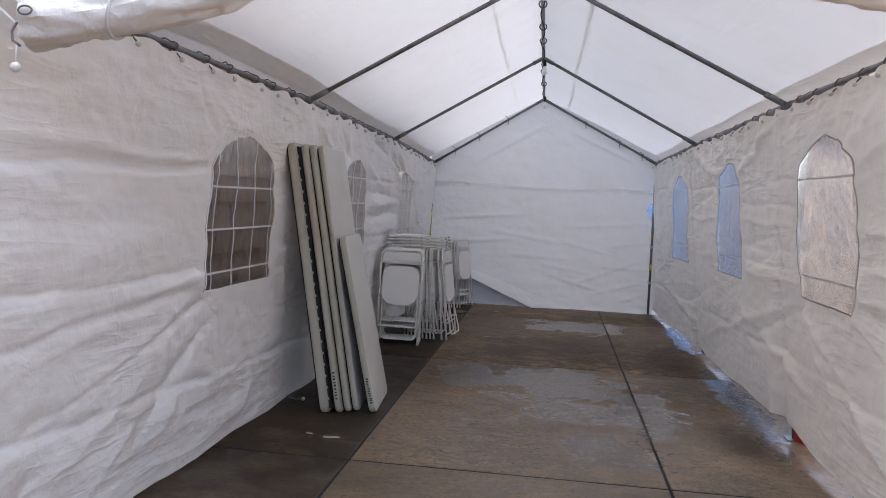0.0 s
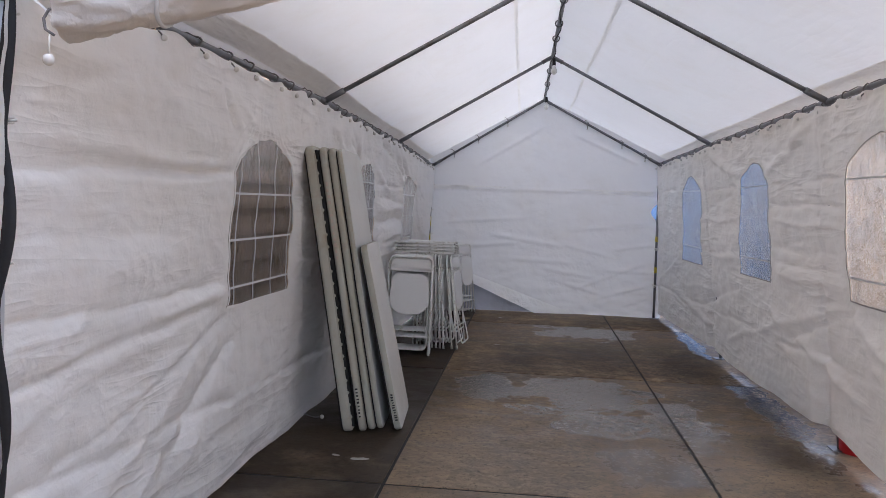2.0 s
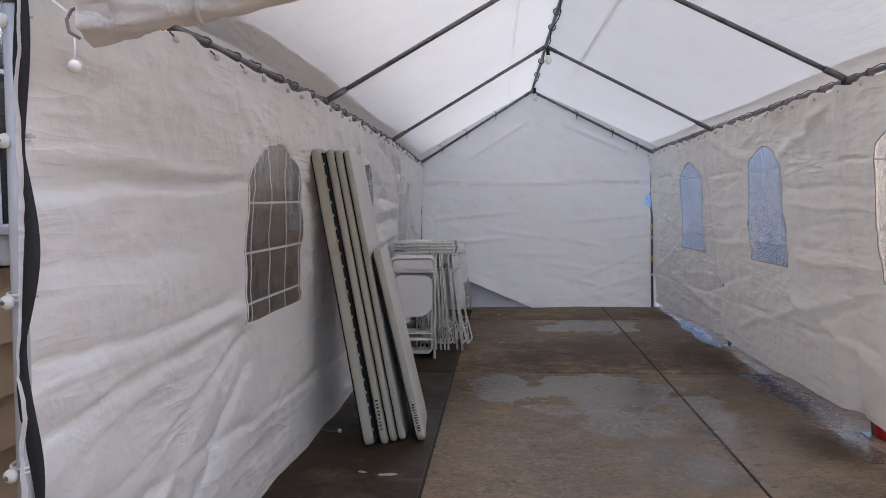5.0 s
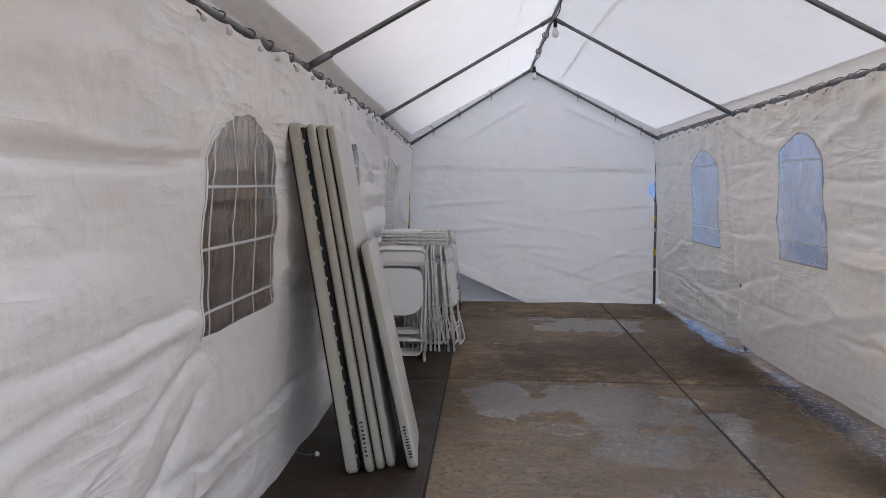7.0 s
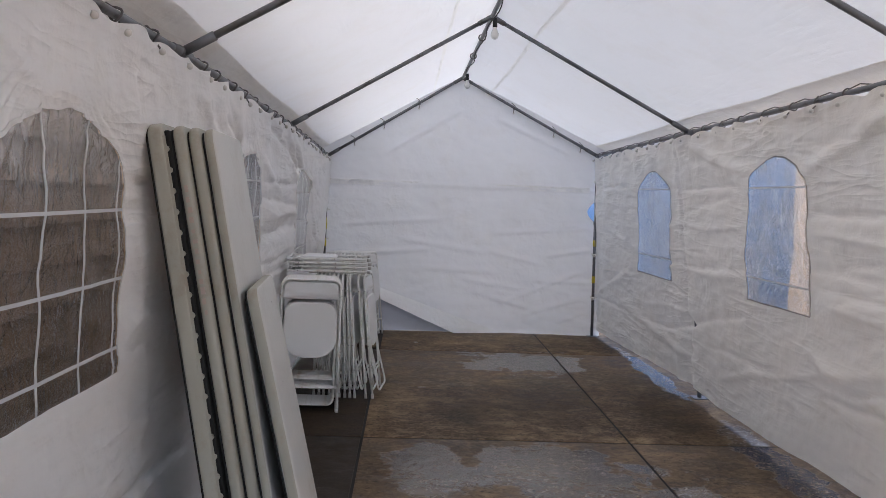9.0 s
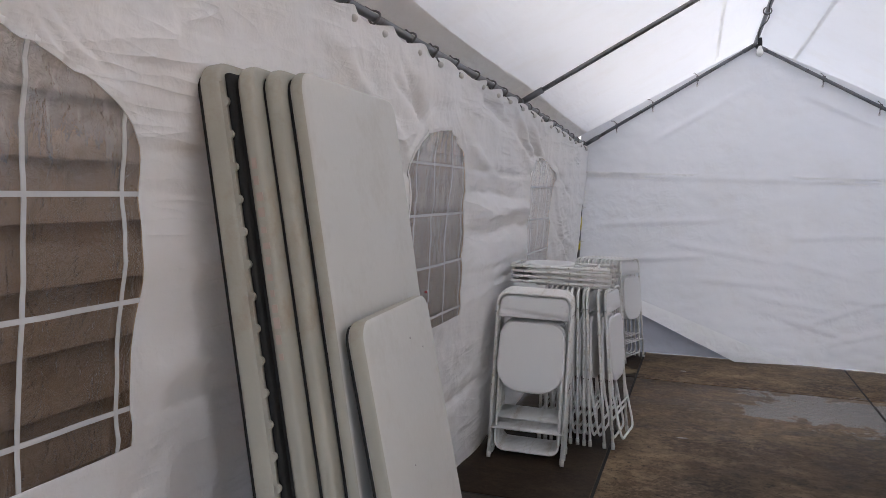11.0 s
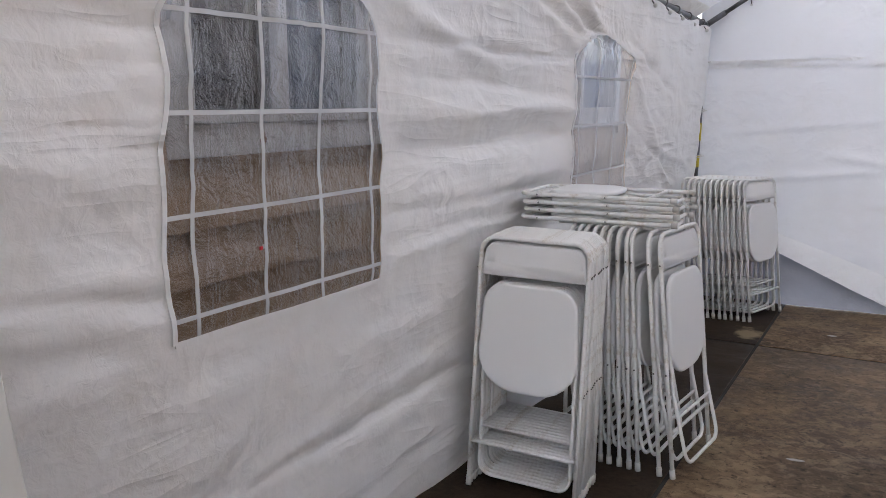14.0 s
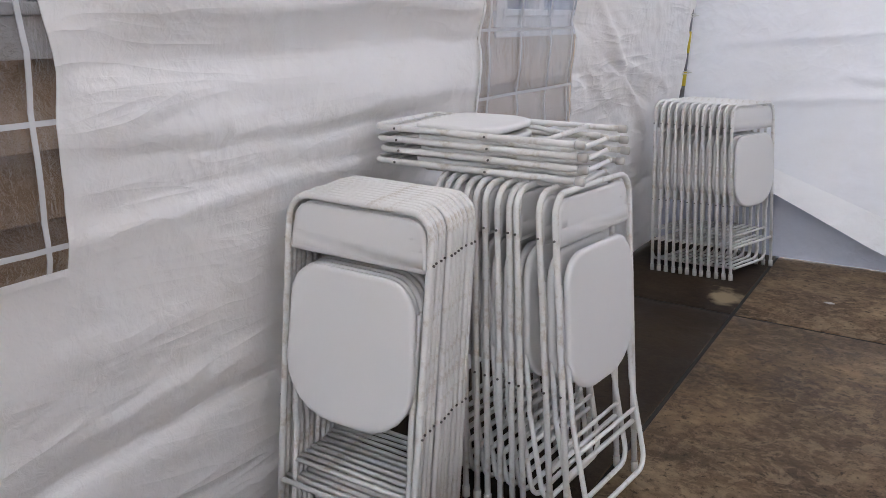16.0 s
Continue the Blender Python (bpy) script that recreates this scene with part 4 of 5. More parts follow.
def house():
    h = empty("house")
    tagged(h, "tan lap-sided house with white-trimmed windows beside the tent", "house")
    lap = 0.196
    openings = ((2.82, 4.0), (7.48, 8.48), (10.75, 11.9))
    for k in range(16):
        z0 = 0.008 + k * lap
        spans_y = [(-9.0, 14.5)]
        if 1.30 < z0 + lap and z0 < 2.95:
            spans_y, a = [], -9.0
            for o0, o1 in openings:
                spans_y.append((a, o0 - 0.13))
                a = o1 + 0.13
            spans_y.append((a, 14.5))
        for a, b in spans_y:
            bm = bmesh.new()
            vs = [bm.verts.new(p) for y in (a, b) for p in ((HX, y, z0), (HX + 0.030, y, z0), (HX + 0.033, y, z0 + 0.005), (HX + 0.004, y, z0 + lap + 0.002), (HX, y, z0 + lap + 0.002))]
            for q in range(5):
                bm.faces.new((vs[q], vs[(q + 1) % 5], vs[5 + (q + 1) % 5], vs[5 + q]))
            bm.faces.new(vs[:5]), bm.faces.new(vs[5:])
            part("siding_board", bm, SIDING, h, smooth=False)
    z_low, z_high = 1.425, 2.75
    bm = box(HX - 0.12, HX - 0.001, -9, 14.5, 0, z_low - 0.16)
    box(HX - 0.12, HX - 0.001, -9, 14.5, z_high + 0.14, 3.25, 0, bm)
    a = -9
    for o0, o1 in (*openings, (14.5, 14.5)):
        box(HX - 0.12, HX - 0.001, a, o0 - 0.1, z_low - 0.16, z_high + 0.14, 0, bm)
        a = o1 + 0.1
    part("wall", bm, SIDING, h, smooth=False)
    part("roof", box(HX - 4, HX + 0.30, -9.3, 14.8, 3.25, 3.4), TRIM, h, smooth=False)
    for o0, o1 in openings:
        z_low = 1.425 if o0 < 5 else 1.39
        w = part("window", box(HX - 0.10, HX + 0.03, o0 - 0.03, o0, z_low - 0.01, z_high + 0.01, 0.004), TRIM, h, "white vinyl double window", smooth=False)
        part("frame", box(HX - 0.10, HX + 0.03, o1, o1 + 0.03, z_low - 0.01, z_high + 0.01, 0.004), TRIM, w, smooth=False)
        part("frame", box(HX - 0.10, HX + 0.03, o0 - 0.05, o1 + 0.05, z_high, z_high + 0.05, 0.004), TRIM, w, smooth=False)
        part("sill", box(HX - 0.10, HX + 0.045, o0 - 0.06, o1 + 0.06, z_low - 0.035, z_low, 0.005), TRIM, w, smooth=False)
        mid = o0 + (0.49 if o0 < 5 else 0.47)
        part("mullion", box(HX - 0.09, HX + 0.015, mid - 0.032, mid + 0.032, z_low, z_high, 0.004), TRIM, w, smooth=False)
        for a, b in ((o0 - 0.13, o0 - 0.03), (o1 + 0.03, o1 + 0.13)):
            part("casing", box(HX, HX + 0.035, a, b, z_low - 0.15, z_high + 0.17, 0.004), TRIM, w, smooth=False)
        part("casing", box(HX, HX + 0.034, o0 - 0.03, o1 + 0.03, z_low - 0.15, z_low - 0.036, 0.004), TRIM, w, smooth=False)
        part("casing", box(HX, HX + 0.034, o0 - 0.03, o1 + 0.03, z_high + 0.05, z_high + 0.17, 0.004), TRIM, w, smooth=False)
        part("pane", box(HX - 0.026, HX - 0.020, o0, o1, z_low, z_high), GLASS, w, smooth=False).visible_shadow = False
        gridded = o0 < 5
        for c in (o0 + 0.18, mid + (o1 - mid) * 0.5) if gridded else ():
            part("muntin", box(HX - 0.018, HX - 0.010, c - 0.008, c + 0.008, z_low, z_high), TRIM, w, smooth=False)
        for z in (1.73, 2.0, 2.28) if gridded else ():
            part("muntin", box(HX - 0.017, HX - 0.011, o0, o1, z - 0.008, z + 0.008), TRIM, w, smooth=False)
        # curtain inside
        yy = np.linspace(o0 - 0.05, o1 + 0.05, 60)
        P = np.stack([np.column_stack([HX - 0.22 + 0.025 * np.sin(yy * 38), yy, np.full(60, z)]) for z in (z_low - 0.1, z_high + 0.1)])
        sheet("curtain", P[:, :30], CURTAIN, None, w)
        P[..., 0] += 0.08
        sheet("curtain", P[:, 30:], CURTAIN if gridded else PALE_CURTAIN, None, w)
    stain = bmesh.new()
    q = random.Random(2)
    low = [stain.verts.new((HX + 0.0365, 7.80 + 0.022 * math.cos(a) * q.uniform(0.5, 1), 1.295 + 0.034 * math.sin(a) * q.uniform(0.5, 1))) for a in np.linspace(0, 2 * math.pi, 14)[:-1]]
    stain.faces.new(low)
    bmesh.ops.solidify(stain, geom=stain.faces[:], thickness=0.002)
    part("peeling_patch", stain, RUST, h, "rusty peeling patch on the casing", smooth=False)
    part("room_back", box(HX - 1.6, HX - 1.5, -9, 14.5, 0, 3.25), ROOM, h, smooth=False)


house()


# ---- tables ----
def slab_shape(w, hgt, th, rad, lip):
    """A moulded table top: w across, hgt long, th thick, hollow on its back."""
    bm = bmesh.new()

    def loop(inset, x):
        rr = max(rad - inset, 0.006)
        pts = []
        for cx, cz, a0 in ((w - inset - rr, hgt - inset - rr, 0), (inset + rr, hgt - inset - rr, 90), (inset + rr, inset + rr, 180), (w - inset - rr, inset + rr, 270)):
            for k in range(7):
                a = radians(a0 + 15 * k)
                pts.append((x, cx + rr * math.cos(a), cz + rr * math.sin(a)))
        return [bm.verts.new(p) for p in pts]

    rings = [loop(0.012, th), loop(0.006, th - 0.0015), loop(0.002, th - 0.005), loop(0, th - 0.012), loop(0, 0.012), loop(0.003, 0.005), loop(0.008, 0.001), loop(0.014, 0), loop(lip, 0), loop(lip + 0.004, th * 0.55)]
    bm.faces.new(rings[0])
    for a, b in zip(rings, rings[1:]):
        for k in range(len(a)):
            bm.faces.new((a[k], a[(k + 1) % len(a)], b[(k + 1) % len(b)], b[k]))
    bm.faces.new(rings[-1][::-1])
    return bm


def folding_table(w, hgt, th, face_mat, label, m, group):
    t = empty("folding_table")
    top = part("tabletop", slab_shape(w, hgt, th, 0.055, 0.03), face_mat, t)
    top.data.materials.append(TABLE_EDGE)
    for f in top.data.polygons:
        f.material_index = 1 if abs(f.normal.x) < 0.6 else 0
    for z0, z1 in ((0.18, hgt * 0.47), (hgt * 0.53, hgt - 0.18)):
        y0, y1 = 0.09, w - 0.09
        leg = tube([(0.012, y0, z0), (0.012, y0, z1 - 0.05), (0.012, y0 + 0.05, z1), (0.012, y1 - 0.05, z1), (0.012, y1, z1 - 0.05), (0.012, y1, z0)], 0.0125, 8)
        part("folded_leg", leg, STEEL, t)
    part("centre_brace", tube([(0.014, w / 2, 0.25), (0.014, w / 2, hgt - 0.25)], 0.008, 6), STEEL, t)
    bm = bmesh.new()
    lo, hi = [], []
    for cy, cz, a0 in ((w - 0.06, hgt - 0.06, 0), (0.06, hgt - 0.06, 90), (0.06, 0.06, 180), (w - 0.06, 0.06, 270)):
        for k in range(7):
            a = radians(a0 + 15 * k)
            lo.append(bm.verts.new((-0.008, cy + 0.05 * math.cos(a), cz + 0.05 * math.sin(a))))
            hi.append(bm.verts.new((0.004, cy + 0.05 * math.cos(a), cz + 0.05 * math.sin(a))))
    for k in range(28):
        bm.faces.new((lo[k], hi[k], hi[(k + 1) % 28], lo[(k + 1) % 28]))
    bm.faces.new(lo[::-1]), bm.faces.new(hi)
    # plate coloured as the shade between the leaning tables
    part("underside", bm, TABLE_SHADE, t, "ribbed underside, shade of the gap put into its colour", smooth=False)
    tagged(t, label, "table", group)
    t.matrix_world = m
    return t


def lean(x, y, tilt, yaw):
    """Base corner on the ground, leaning towards the wall."""
    return Matrix.Translation((x, y, 0)) @ pose(0, 0, 0, 0, 0, yaw) @ pose(0, 0, 0, 0, -tilt, 0)


TABLES = ((-1.478, 5.27, 9.5, 0.056, TABLE_EDGE, "off-white folding table on end, hollow ribbed side showing"),
          (-1.381, 5.30, 9.9, 0.040, TABLE_EDGE, "off-white folding table on end among leaning tables"),
          (-1.331, 5.35, 10.1, 0.039, TABLE_EDGE, "off-white folding table on end among leaning tables"),
          (-1.281, 5.39, 10.2, 0.039, TABLE, "off-white folding table, outermost long one, smudged top"))
tables = [folding_table(0.755, 1.83, th, mat, lab, lean(x, y, ti, 3.5), "leaning tables") for x, y, ti, th, mat, lab in TABLES]
short_table = folding_table(0.61, 1.22, 0.047, TABLE, "short off-white folding table leaning on the long ones", lean(-1.165, 5.38, 12.5, 4), "leaning tables")


def scrawl(parent, th, z0, z1, n, seed, ink=None):
    """Unreadable marker writing on a table's edge: plain bars."""
    rnd = random.Random(seed)
    z = z0
    for k in range(n):
        h = rnd.uniform(0.5, 1.0) * (z1 - z0) / n * 0.7
        x0 = th * rnd.uniform(0.28, 0.36)
        part("marker_bar", box(x0, th * rnd.uniform(0.6, 0.75), -0.0012, 0.001, z, z + h), ink or INK, parent, smooth=False)
        z += (z1 - z0) / n


scrawl(tables[1], 0.040, 0.10, 0.30, 9, 3)
scrawl(tables[1], 0.040, 1.12, 1.62, 13, 8, FADED)


def ribbed_underside(table, th, w, hgt):
    """The moulded hollow of a table: scalloped rim and web set back behind it, near-black for the hollow's shade."""
    rim = part("scalloped_rim", box(th - 0.004, th + 0.006, 0.004, 0.012, 0.05, hgt - 0.05), TABLE_EDGE, table, smooth=False)
    n = 22
    for k in range(n):
        z = 0.06 + (hgt - 0.12) * (k + 0.5) / n
        bm = bmesh.new()
        bmesh.ops.create_cone(bm, cap_ends=True, segments=12, radius1=0.0115, radius2=0.0115, depth=0.010, matrix=Matrix.Translation((th + 0.003, 0.009, z)) @ Matrix.Rotation(radians(90), 4, "X"))
        part("scallop", bm, TABLE_EDGE, rim, smooth=False)
    part("web", box(th + 0.001, th + 0.020, 0.022, w - 0.05, 0.03, hgt - 0.03, 0.006), TABLE_SHADE, table, "ribbed underside, shade of the hollow put into its colour")


ribbed_underside(tables[0], 0.056, 0.755, 1.83)
for my, mz, mr in ((0.36, 1.12, 0.0035), (0.47, 1.075, 0.0028), (0.21, 0.80, 0.0022)):
    part("dark_mark", tube([(0.0468, my, mz), (0.0474, my, mz)], mr, 8), RIVET, short_table, "small dark mark on the top")
scrawl(short_table, 0.047, 0.07, 0.25, 11, 5)


# ---- chairs ----
def arc(cx, cz, r, a0, a1, n, y=0.0):
    return [(cx + r * math.cos(radians(a0 + (a1 - a0) * k / n)), y, cz + r * math.sin(radians(a0 + (a1 - a0) * k / n))) for k in range(n + 1)]


def bent_plate(w0, w1, z0, z1, rt, rb, y, bulge, th):
    """A rounded plastic plate: w0 wide at its foot z0, w1 at its head z1, bowed by bulge."""
    bm = bmesh.new()

    def outline(ins, yy):
        pts = []
        for cx, cz, a0, r in ((w1 / 2 - rt, z1 - rt, 0, rt), (-w1 / 2 + rt, z1 - rt, 90, rt), (-w0 / 2 + rb, z0 + rb, 180, rb), (w0 / 2 - rb, z0 + rb, 270, rb)):
            for k in range(7):
                a = radians(a0 + 15 * k)
                x, z = cx + (r - ins) * math.cos(a), cz + (r - ins) * math.sin(a)
                pts.append(bm.verts.new((x, yy - bulge * (1 - (2 * x / max(w0, w1)) ** 2), z)))
        return pts

    rings = [outline(0.05, y), outline(0.014, y), outline(0.010, y), outline(0.004, y + 0.0015), outline(0, y + 0.005), outline(0, y + th - 0.005), outline(0.006, y + th)]
    bm.faces.new(rings[0])
    for a, b in zip(rings, rings[1:]):
        for k in range(len(a)):
            bm.faces.new((a[k], b[k], b[(k + 1) % len(b)], a[(k + 1) % len(a)]))
    bm.faces.new(rings[-1][::-1])
    return bm


def folding_chair(W, H, label, group, spread=0.0):
    """A folded chair standing on its feet, front towards -y."""
    c = empty("folding_chair")
    k = H / 0.96
    r = 0.0090
    hw = W / 2 - r
    rad = 0.06 * k
    outer = [(-hw, 0.0, 0.012), (-hw, 0, H * 0.5)] + [(-hw, 0, H - r - rad)] + [(x, 0, z) for x, _, z in arc(-hw + rad, H - r - rad, rad, 180, 90, 5)][1:] \
        + [(x, 0, z) for x, _, z in arc(hw - rad, H - r - rad, rad, 90, 0, 5)] + [(hw, 0, H * 0.5), (hw, 0, 0.012)]
    f1 = part("front_frame", tube(outer, r, 8), CHAIR_TUBE, c)
    iw = hw - 0.030
    b0 = 0.05 * k
    inner = [(-iw, 0.012, H * 0.74), (-iw, 0.012, H * 0.40), (-iw, 0.020, H * 0.34), (-iw, 0.020, b0 + 0.05)] + arc(-iw + 0.05, b0 + 0.05, 0.05, 180, 270, 5, 0.02)[1:] \
        + arc(iw - 0.05, b0 + 0.05, 0.05, 270, 360, 5, 0.02) + [(iw, 0.020, H * 0.34), (iw, 0.012, H * 0.40), (iw, 0.012, H * 0.74)]
    inner = [(x, y - spread * max(0.0, 0.55 * H - z) / (0.5 * H), z) for x, y, z in inner]
    part("rear_frame", tube(inner, r * 0.85, 8), CHAIR_TUBE, c)
    part("crossbar", tube([(-hw, 0.0, 0.175 * k), (hw, 0.0, 0.175 * k)], r * 0.85, 8), CHAIR_TUBE, c)
    part("crossbar", tube([(-iw, 0.02 - spread * 0.6, 0.235 * k), (iw, 0.02 - spread * 0.6, 0.235 * k)], r * 0.7, 8), CHAIR_TUBE, c)
    part("backrest", bent_plate(W - 0.03, W - 0.05, H * 0.845, H - 0.026, 0.045 * k, 0.012, -0.004, -0.004, 0.014), CHAIR_PLASTIC, c)
    part("seat", bent_plate(W * 0.88, W * 0.84, H * 0.405, H * 0.82, 0.085 * k, 0.145 * k, -0.018, -0.002, 0.020), CHAIR_PLASTIC, c)
    for x in (-hw, hw):
        part("foot_cap", tube([(x, 0, 0.0), (x, 0, 0.035 * k)], r * 1.3, 8), FOOT, c)
        for z in (0.43, 0.87):
            sx = math.copysign(1, x)
            part("rivet", tube([(x + sx * r * 0.8, 0, H * z), (x + sx * (r + 0.003), 0, H * z)], 0.0034, 6), RIVET, f1)
    tagged(c, label, "chair", group)
    return c


rnd = random.Random(4)


def place(x, y, tilt, yaw, z=0.0):
    return Matrix.Translation((x, y, z)) @ pose(0, 0, 0, 0, 0, yaw) @ pose(0, 0, 0, tilt, 0, 0)


# first stack, fronts towards the entrance
first = folding_chair(0.44, 0.955, "white folded chair standing in the front stack", "front chair stack")
first.matrix_world = place(-1.492, 8.02, -6.0, 0)
for k in range(1, 11):
    copy_thing(first, place(-1.495 - 0.002 * k + rnd.uniform(-0.004, 0.004), 8.02 + 0.0255 * k, -6.0 + 0.2 * k, rnd.uniform(-0.7, 0.7)))
# second stack, fronts towards the open floor
side = folding_chair(0.44, 0.955, "white folded chair leaning in the side stack", "side chair stack", 0.07)
side.matrix_world = place(-1.02, 8.66, -6, 84)
for k, (dx, ti, yw) in enumerate(((-0.055, -5.5, 85), (-0.145, -4, 86), (-0.185, -3, 87), (-0.225, -2.7, 87), (-0.265, -2.4, 86), (-0.305, -2, 87), (-0.345, -1.5, 87), (-0.39, -1, 87), (-0.43, -0.5, 88), (-0.47, 0, 88))):
    copy_thing(side, place(-1.02 + dx, 8.66 + 0.003 * k, ti, yw))
# small chairs lying flat on the stacks
small = folding_chair(0.37, 0.64, "small white folded chair lying flat on the stacked chairs", "lying chair pile")
for k in range(4):
    m = Matrix.Translation((-1.10 + rnd.uniform(-0.008, 0.008), 8.71 + rnd.uniform(-0.006, 0.006), 0.968 + 0.031 * k)) @ pose(0, 0, 0, 0, 0, 93 + rnd.uniform(-0.8, 0.8)) @ pose(0, 0, 0, -90, 0, 0)
    if k == 0:
        small.matrix_world = m
    else:
        copy_thing(small, m)
# far stack by the end wall
far = folding_chair(0.44, 0.935, "white folded chair standing in the stack by the end wall", "far chair stack")
far.matrix_world = place(-1.13, 11.20, -6.5, 72)
for k in range(1, 12):
    copy_thing(far, place(-1.13 - 0.038 * k, 11.20 - 0.004 * k, -6.5 + 0.2 * k, 72 + rnd.uniform(-0.8, 0.8)))


# ---- rolled-up door at the entrance ----
DOOR_Y = 2.33


def rolled_door():
    d = empty("rolled_door")
    keys = ((-1.61, 1.963, 0.082), (-1.50, 1.975, 0.080), (-1.32, 2.003, 0.072), (-1.15, 2.042, 0.078), (-0.98, 2.075, 0.068), (-0.88, 2.108, 0.046), (-0.81, 2.145, 0.024),
            (-0.74, 2.152, 0.038), (-0.60, 2.155, 0.056), (-0.40, 2.162, 0.064), (-0.22, 2.165, 0.066), (0.05, 2.185, 0.060), (0.25, 2.205, 0.036), (0.335, 2.212, 0.024),
            (0.40, 2.195, 0.046), (0.52, 2.165, 0.070), (0.75, 2.135, 0.080), (1.0, 2.10, 0.082), (1.25, 2.06, 0.080), (1.45, 2.03, 0.078))
    kx, kz, kr = (np.array(c) for c in zip(*keys))
    n, m = 220, 36
    x = np.linspace(kx[0], kx[-1], n)
    cz, r = np.interp(x, kx, kz), np.interp(x, kx, kr)
    a = np.linspace(0, 2 * math.pi, m + 1)
    X, A = np.broadcast_to(x, (m + 1, n)), np.broadcast_to(a[:, None], (m + 1, n))
    twist = A + X * 2.2
    w = np.array([[noise.fractal(Vector((xx * 3.5, math.cos(t) * 1.6, math.sin(t) * 1.6)), 1.0, 2.0, 4) for xx, t in zip(x, row)] for row in twist])
    pull = np.minimum(np.abs(X + 0.81), np.abs(X - 0.335))
    flute = 0.16 * np.sin(9 * A + 4 * X) * np.exp(-pull / 0.22)
    w2 = np.array([[abs(noise.noise(Vector((xx * 14, math.cos(t) * 4, math.sin(t) * 4)))) for xx, t in zip(x, row)] for row in twist])
    rad = r * (1 + 0.24 * w + flute - 0.14 * w2)
    rad[-1] = rad[0]
    P = np.stack([X, DOOR_Y - rad * np.cos(A) * 0.85, cz + rad * np.sin(A)], -1)
    ob = sheet("rolled_cloth", P, DOOR_CLOTH, None, d)
    # spiral of cloth layers at the open end
    t = np.linspace(0, 5 * math.pi, 70)
    sp = np.stack([np.column_stack([np.full(70, q), DOOR_Y - 0.0048 * t * np.cos(t), keys[0][1] + 0.0048 * t * np.sin(t)]) for q in (keys[0][0] + 0.004, keys[0][0] + 0.08)])
    sheet("inner_layers", sp, DOOR_CLOTH, None, d)
    for xx, z, rr in ((-0.81, 2.145, 0.030), (0.335, 2.212, 0.030)):
        ring = [(xx + 0.01 * math.sin(q * 2), DOOR_Y - rr * math.cos(q), z + rr * math.sin(q)) for q in np.linspace(0, 2 * math.pi, 17)[:-1]]
        part("tie_strap", tube(ring, 0.009, 6, True), SEAM_CLOTH, d)
    for p0, p1 in (((-0.80, DOOR_Y - 0.03, 2.13), (-0.73, DOOR_Y - 0.05, 2.065)), ((0.33, DOOR_Y - 0.03, 2.19), (0.275, DOOR_Y - 0.05, 2.085))):
        p0, p1 = Vector(p0), Vector(p1)
        sdir = (p1 - p0).cross(Vector((0, 1, 0))).normalized()
        bm = bmesh.new()
        vs = [[bm.verts.new(p0.lerp(p1, f) + sdir * e * (0.011 - 0.004 * f) + Vector((0, 0.002 * g, 0))) for e, g in ((-1, -1), (1, -1), (1, 1), (-1, 1))] for f in (0, 0.5, 1)]
        for u, v in zip(vs, vs[1:]):
            for q in range(4):
                bm.faces.new((u[q], u[(q + 1) % 4], v[(q + 1) % 4], v[q]))
        bm.faces.new(vs[0][::-1]), bm.faces.new(vs[-1])
        part("strap_end", bm, SEAM_CLOTH, d, smooth=False)
    band = [(-1.315 + 0.02 * math.sin(q), DOOR_Y - 0.072 * math.cos(q), 2.004 + 0.079 * math.sin(q)) for q in np.linspace(0, 2 * math.pi, 25)[:-1]]
    part("band", tube(band, 0.006, 6, True), STRIP, d)
    loop = [(-1.57 + 0.022 * math.cos(q), DOOR_Y - 0.085, 1.985 + 0.013 * math.sin(q)) for q in np.linspace(0, 2 * math.pi, 15)[:-1]]
    part("cord_loop", tube(loop, 0.003, 6, True), CORD, d)
    hook = [(-1.60, DOOR_Y - 0.06, 1.885), (-1.625, DOOR_Y - 0.06, 1.90), (-1.636, DOOR_Y - 0.05, 1.93), (-1.628, DOOR_Y - 0.04, 1.955), (-1.605, DOOR_Y - 0.03, 1.965)]
    part("hook", tube(hook, 0.004, 6), CORD, d)
    part("pull_cord", tube([(-1.612, DOOR_Y - 0.06, 1.888), (-1.614, DOOR_Y - 0.06, 1.835)], 0.003, 6), BALL, d)
    part("ball", ball((-1.615, DOOR_Y - 0.06, 1.822), 0.016), BALL, d)
    tagged(d, "white tent door rolled up and tied under the entrance gable", "tent door")
    return keys


door_keys = rolled_door()
xs = np.linspace(-1.86, 1.52, 90)
gable_top = np.interp(xs, (LEFT_X[0], RIDGE_X[0], RIGHT_X[0]), (LEFT_Z[0] + 0.02, RIDGE_Z[0] + 0.03, RIGHT_Z[0] + 0.02))
gable_low = np.interp(xs, (-1.86, -1.70, *[k[0] for k in door_keys]), (2.14, 2.06, *[k[1] + 0.01 for k in door_keys]))
rows = []
for f in np.linspace(0, 1, 20):
    z = gable_low + (np.maximum(gable_top, gable_low + 0.01) - gable_low) * f
    rows.append(np.column_stack([xs, 2.38 + 0.012 * np.sin(xs * 9) * (1 - f) - 0.02 * (1 - f), z]))
wall_south = sheet("wall_south", np.stack(rows), WALL_CLOTH)
tagged(wall_south, "white cloth gable above the tent entrance", "tent wall", kind="structure")
# loose corner of cloth between the post and the roll
vv = np.linspace(0, 1, 14)
q = np.stack([np.column_stack([-1.86 + 0.255 * vv * f + 0.01 * np.sin(vv * 9), 2.385 - 0.03 * vv * f, 2.13 - 0.23 * vv * f - 0.02 * (1 - f)]) for f in (0.55, 0.8, 1.0)])
